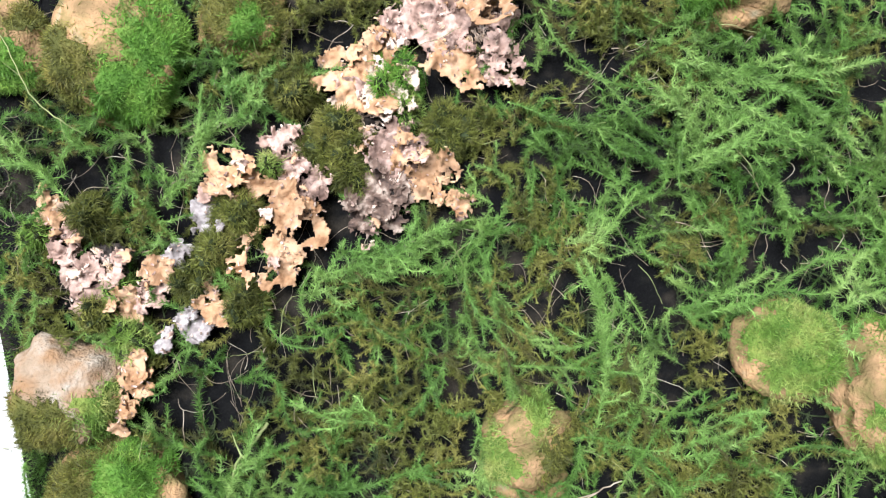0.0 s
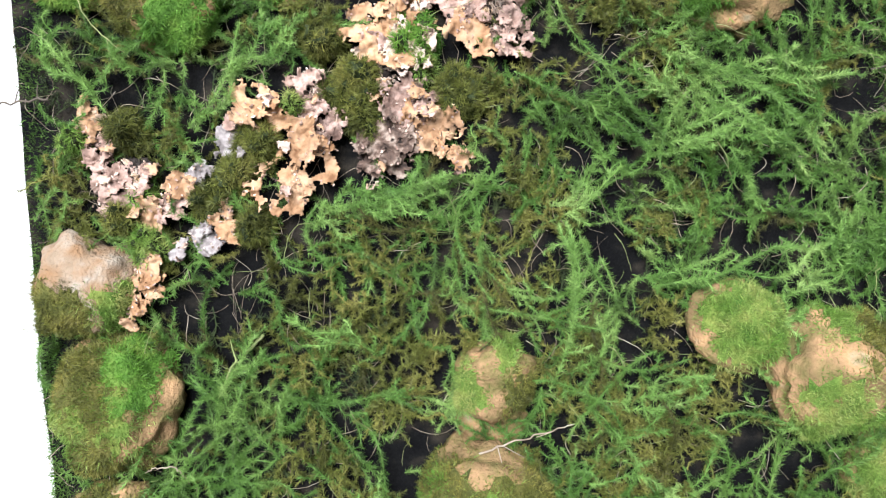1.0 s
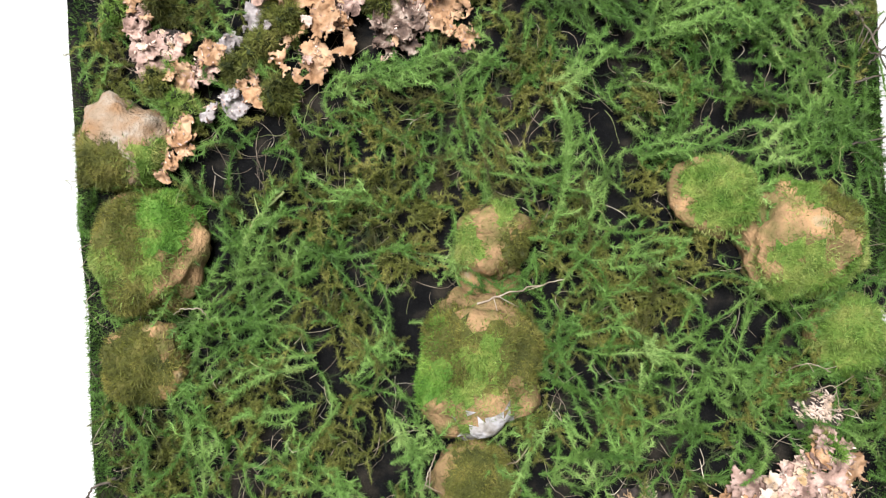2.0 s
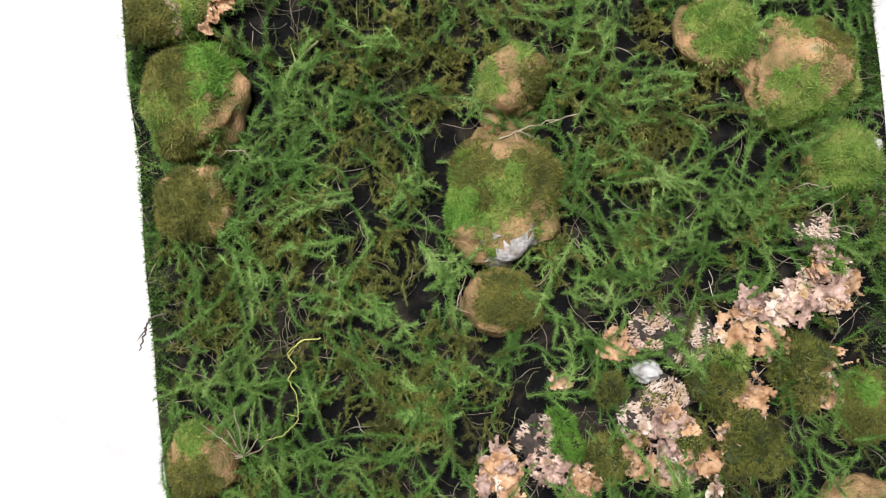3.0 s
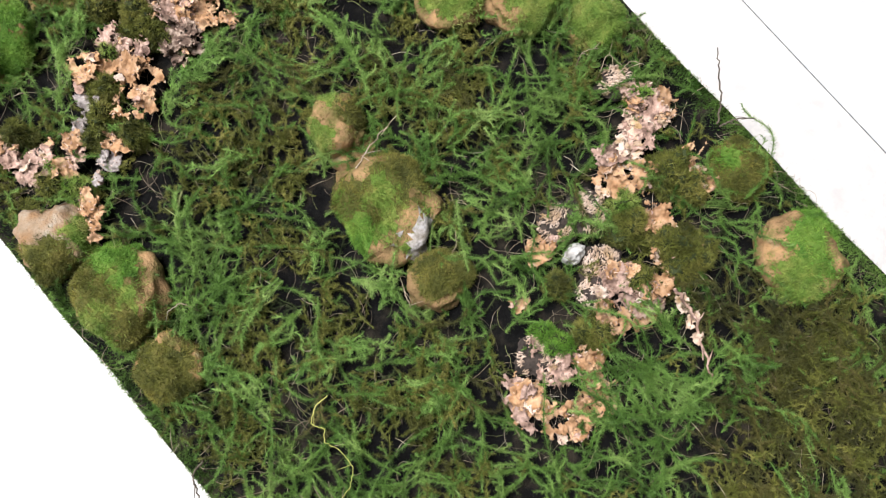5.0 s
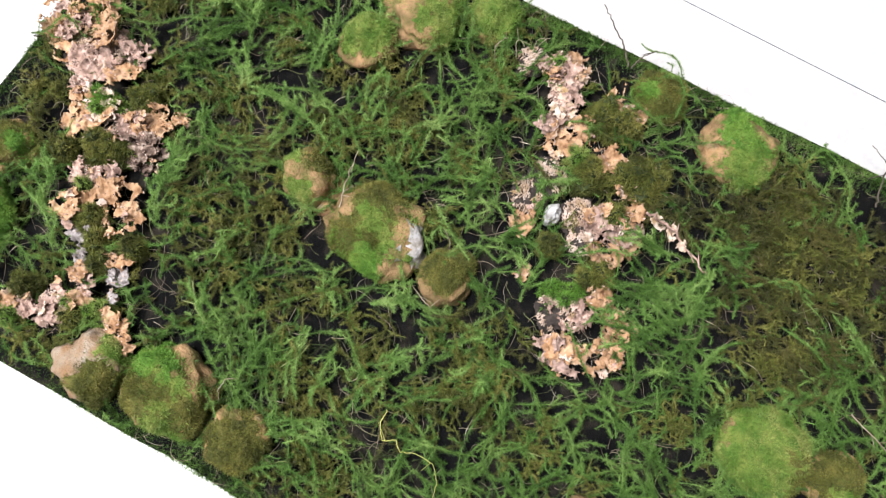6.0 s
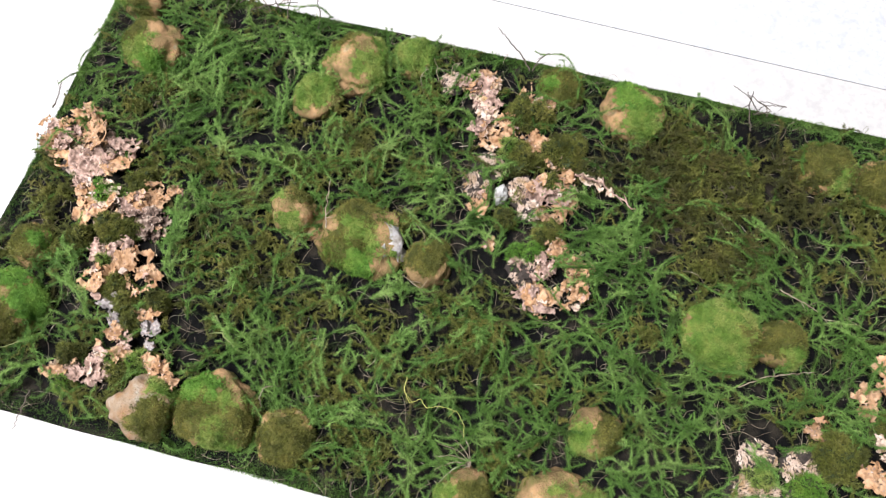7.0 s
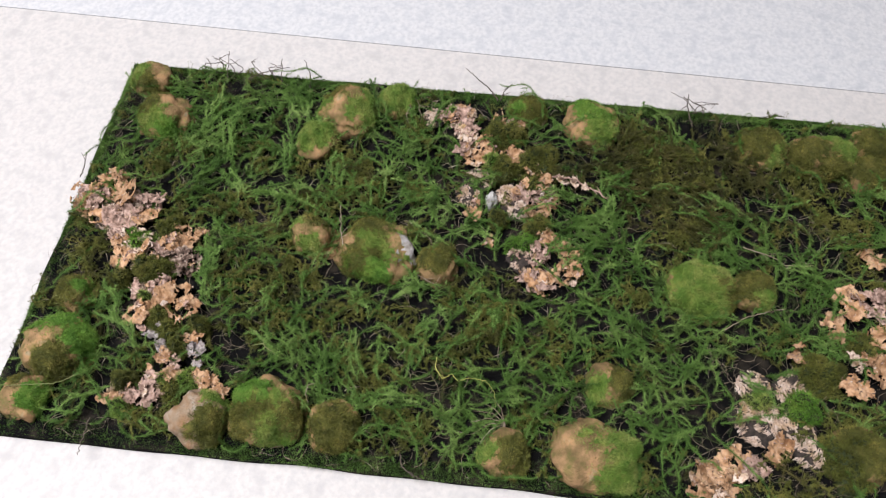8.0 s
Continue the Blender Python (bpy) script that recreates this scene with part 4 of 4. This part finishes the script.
def threads(name, label, mat, seed, n, keep, long_, z, radius):
    pts, rng = scatter(seed, n, keep)
    v, f_ = join([thread(rng, x, y, rng.uniform(*long_), rng.normal(scale=1.5), BOARD_TOP + rng.uniform(*z), rng.uniform(*radius)) for x, y in pts])
    return tagged(new(name, mesh_of(name, v, f_, mat)), label, "roots", kind="stuff")


threads("dry_roots", "thin dry grey-brown roots lying on the black felt", ROOT, 31, 1800, lambda x, y: 0.8 if near_bark(x, y) else 1.05 - cover(x, y), (0.02, 0.06), (0.0, 0.012), (0.00015, 0.0004))
threads("pale_stems", "thin pale green moss stems", STEM, 32, 220, lambda x, y: 0.1 if on_bark(x, y) else cover(x, y), (0.02, 0.05), (0.010, 0.024), (0.0002, 0.0004))


def twig(points, radius, mat, label, forks=0, seed=0):
    """A single dry twig along a few points, smoothed, with short forks."""
    rng = np.random.default_rng(seed + 40)
    p = np.array(points, float)
    t = np.linspace(0, len(p) - 1, 8 * (len(p) - 1) + 1)
    path = np.stack([np.interp(t, range(len(p)), p[:, k]) for k in range(3)], 1)
    for _ in range(3):
        path[1:-1] = (path[:-2] + path[1:-1] * 2 + path[2:]) / 4
    path[1:-1] += rng.normal(scale=radius * 0.7, size=path[1:-1].shape)
    bits = [tube(path, radius, 6, 0.5)]
    for _ in range(forks):
        k = rng.integers(2, len(path) - 2)
        w = unit(rng.normal(size=3) * np.array([1, 1, 0.3]))
        l = rng.uniform(0.008, 0.02)
        bits.append(tube([path[k], path[k] + w * l * 0.5 + (0, 0, 0.001), path[k] + w * l], radius * 0.6, 5, 0.4))
    v, f_ = join(bits)
    return tagged(new("twig", mesh_of("twig", v, f_, mat, True)), label, "twig")


L_EDGE = "thin dark dry twig sticking out over the panel's edge"
B = BOARD_TOP
twig([(-0.205, -0.33, B + 0.016), (-0.220, -0.337, B + 0.02), (-0.224, -0.35, B + 0.016), (-0.228, -0.366, B + 0.014)], 0.0012, TWIG, L_EDGE, 1, 1)
twig([(0.388, -0.292, B + 0.012), (0.399, -0.278, B + 0.020), (0.409, -0.252, B + 0.028), (0.420, -0.228, B + 0.034)], 0.0012, TWIG, L_EDGE, 1, 2)
twig([(0.430, -0.60, B + 0.015), (0.455, -0.585, B + 0.026), (0.478, -0.582, B + 0.034)], 0.0012, TWIG, L_EDGE, 3, 3)
twig([(0.388, -0.296, B + 0.013), (0.402, -0.298, B + 0.022), (0.416, -0.308, B + 0.028)], 0.0011, TWIG, L_EDGE, 2, 4)
twig([(0.290, 0.140, B + 0.014), (0.312, 0.146, B + 0.024), (0.335, 0.153, B + 0.034)], 0.0009, TWIG, L_EDGE, 1, 5)
twig([(0.300, 0.115, B + 0.014), (0.318, 0.085, B + 0.024), (0.335, 0.046, B + 0.03)], 0.0011, TWIG, L_EDGE, 4, 6)
twig([(0.310, 0.052, B + 0.014), (0.328, 0.058, B + 0.022), (0.350, 0.066, B + 0.03)], 0.0010, TWIG, L_EDGE, 1, 7)
twig([(0.318, 0.005, B + 0.014), (0.338, 0.012, B + 0.022), (0.358, 0.030, B + 0.03)], 0.0010, TWIG, L_EDGE, 1, 8)
twig([(0.045, 0.262, B + 0.012), (0.065, 0.264, B + 0.016), (0.085, 0.272, B + 0.02)], 0.0010, TWIG, L_EDGE, 1, 9)
twig([(-0.280, 0.05, B + 0.014), (-0.305, 0.045, B + 0.016), (-0.325, 0.040, B + 0.012)], 0.0010, TWIG, L_EDGE, 2, 10)
twig([(0.048, -0.158, B + 0.022), (0.08, -0.142, B + 0.026), (0.111, -0.130, B + 0.022)], 0.0008, ROOT, "dry brown twig lying between two stones", 3, 11)
twig([(0.028, -0.307, B + 0.016), (0.030, -0.29, B + 0.022), (0.034, -0.273, B + 0.024)], 0.0007, ROOT, "dry pale twig lying beside a stone", 2, 12)
twig([(-0.110, -0.095, B + 0.018), (-0.122, -0.112, B + 0.024), (-0.134, -0.135, B + 0.02)], 0.0012, STEM, "pale dry stem lying on the moss", 1, 13)
twig([(0.258, -0.412, B + 0.022), (0.260, -0.441, B + 0.028), (0.250, -0.475, B + 0.026), (0.243, -0.506, B + 0.02)], 0.0019, BARK["pink"], "pale knobbly twig crusted with lichen", 4, 14)
twig([(-0.078, -0.336, B + 0.03), (-0.093, -0.340, B + 0.032), (-0.104, -0.352, B + 0.03), (-0.094, -0.362, B + 0.032), (-0.101, -0.372, B + 0.03), (-0.092, -0.383, B + 0.03), (-0.088, -0.405, B + 0.028), (-0.100, -0.420, B + 0.028), (-0.115, -0.425, B + 0.026)], 0.00045, YELLOW, "curly yellow-green tendril lying on the moss", 2, 15)
for k_ in range(9):
    an_ = 0.6 + k_ * 0.35
    twig([(-0.132, -0.443, B + 0.018), (-0.132 + 0.02 * math.cos(an_), -0.443 + 0.02 * math.sin(an_), B + 0.028), (-0.132 + 0.042 * math.cos(an_ + 0.2), -0.443 + 0.042 * math.sin(an_ + 0.2), B + 0.022)], 0.0005, ROOT, "dry straw-coloured grass blade beside a stone", 0, 20 + k_)

edge_rng = np.random.default_rng(91)
for k_ in range(13):                          # curled dry twigs along the rim
    v_ = (-0.17 + 0.19 * edge_rng.random()) if k_ < 9 else (0.62 + 0.1 * edge_rng.random())
    sx_, sy_ = place(U1 - 0.015, v_)
    r1, r2, r3 = edge_rng.normal(scale=0.012, size=3)
    twig([(sx_, sy_, B + 0.012), (sx_ + 0.010, sy_ + r1, B + 0.018), (sx_ + 0.017, sy_ + r1 + r2 * 1.5, B + 0.021), (sx_ + 0.020, sy_ + r1 + r2 + r3 * 1.5, B + 0.018 + abs(r3) * 0.4)], 0.0008, TWIG, L_EDGE, 1, 100 + k_)
L_BENT = "thin pale bent stem standing up from the moss"
twig([(-0.150, -0.205, B + 0.012), (-0.158, -0.192, B + 0.02), (-0.172, -0.193, B + 0.024), (-0.180, -0.200, B + 0.016)], 0.0006, ROOT, "thin curled root beside a stone", 0, 50)
twig([(0.285, -0.180, B + 0.012), (0.300, -0.165, B + 0.03), (0.318, -0.170, B + 0.03)], 0.0005, ROOT, L_BENT, 2, 51)
twig([(0.305, -0.195, B + 0.012), (0.322, -0.178, B + 0.03), (0.330, -0.195, B + 0.026)], 0.0005, ROOT, L_BENT, 2, 52)
twig([(0.315, -0.205, B + 0.012), (0.340, -0.195, B + 0.026), (0.352, -0.205, B + 0.022)], 0.0005, ROOT, L_BENT, 1, 53)
twig([(0.095, -0.235, B + 0.014), (0.105, -0.250, B + 0.024), (0.098, -0.270, B + 0.022), (0.088, -0.278, B + 0.016)], 0.0006, ROOT, "thin curved pale root beside a stone", 0, 54)
twig([(0.085, -0.690, B + 0.014), (0.110, -0.715, B + 0.024), (0.140, -0.765, B + 0.02)], 0.0008, ROOT, "dry brown twig lying between two stones", 4, 55)
twig([(0.225, -0.700, B + 0.016), (0.215, -0.740, B + 0.024), (0.205, -0.770, B + 0.018)], 0.0008, ROOT, "dry brown twig lying on the moss", 4, 56)
twig([(-0.225, 0.085, B + 0.02), (-0.255, 0.105, B + 0.026), (-0.275, 0.150, B + 0.034), (-0.285, 0.185, B + 0.03)], 0.0005, STEM, "long pale green stem lying over a stone", 2, 57)


# ---- crumbs on the bark ----
def crumbs(seed, n):
    """Tiny curled flakes lying on the bark chips' faces."""
    rng = np.random.default_rng(seed)
    pts = np.concatenate(CHIP_POINTS)
    p = pts[rng.integers(0, len(pts), n)]
    a = rng.uniform(0, 6.28, n)
    l, w = rng.uniform(0.0006, 0.0018, n), rng.uniform(0.0003, 0.0008, n)
    tilt_ = rng.normal(scale=0.5, size=n)
    curl_ = rng.uniform(-0.0008, 0.0016, n)
    ax = np.stack([np.cos(a), np.sin(a), tilt_], 1)
    bx = np.stack([-np.sin(a), np.cos(a), rng.normal(scale=0.4, size=n)], 1)
    rows_ = []
    for t in (-1, 0, 1):
        for o in (-1, 1):
            rows_.append(p + ax * (t * l)[:, None] + bx * (o * w * (1 - 0.3 * abs(t)))[:, None] + np.array([0, 0, 1.0]) * (0.0006 + abs(t) * curl_ + 0.0008)[:, None])
    v = np.stack(rows_, 1).reshape(-1, 3)
    o = np.arange(n)[:, None] * 6
    return v, np.concatenate([o + [0, 1, 3, 2], o + [2, 3, 5, 4]])


for name_, label_, kind_, seed_, n_ in (("pale_bark_crumb", "tiny pale bark crumbs on the chips", "pale", 81, 450), ("dark_bark_crumb", "tiny dark bark crumbs on the chips", "dark", 82, 900), ("pink_bark_crumb", "tiny pinkish bark crumbs on the chips", "pink", 83, 700)):
    v_, f_ = crumbs(seed_, n_)
    tagged(new(name_, mesh_of(name_, v_, f_, BARK[kind_])), label_, "bark", kind="stuff")
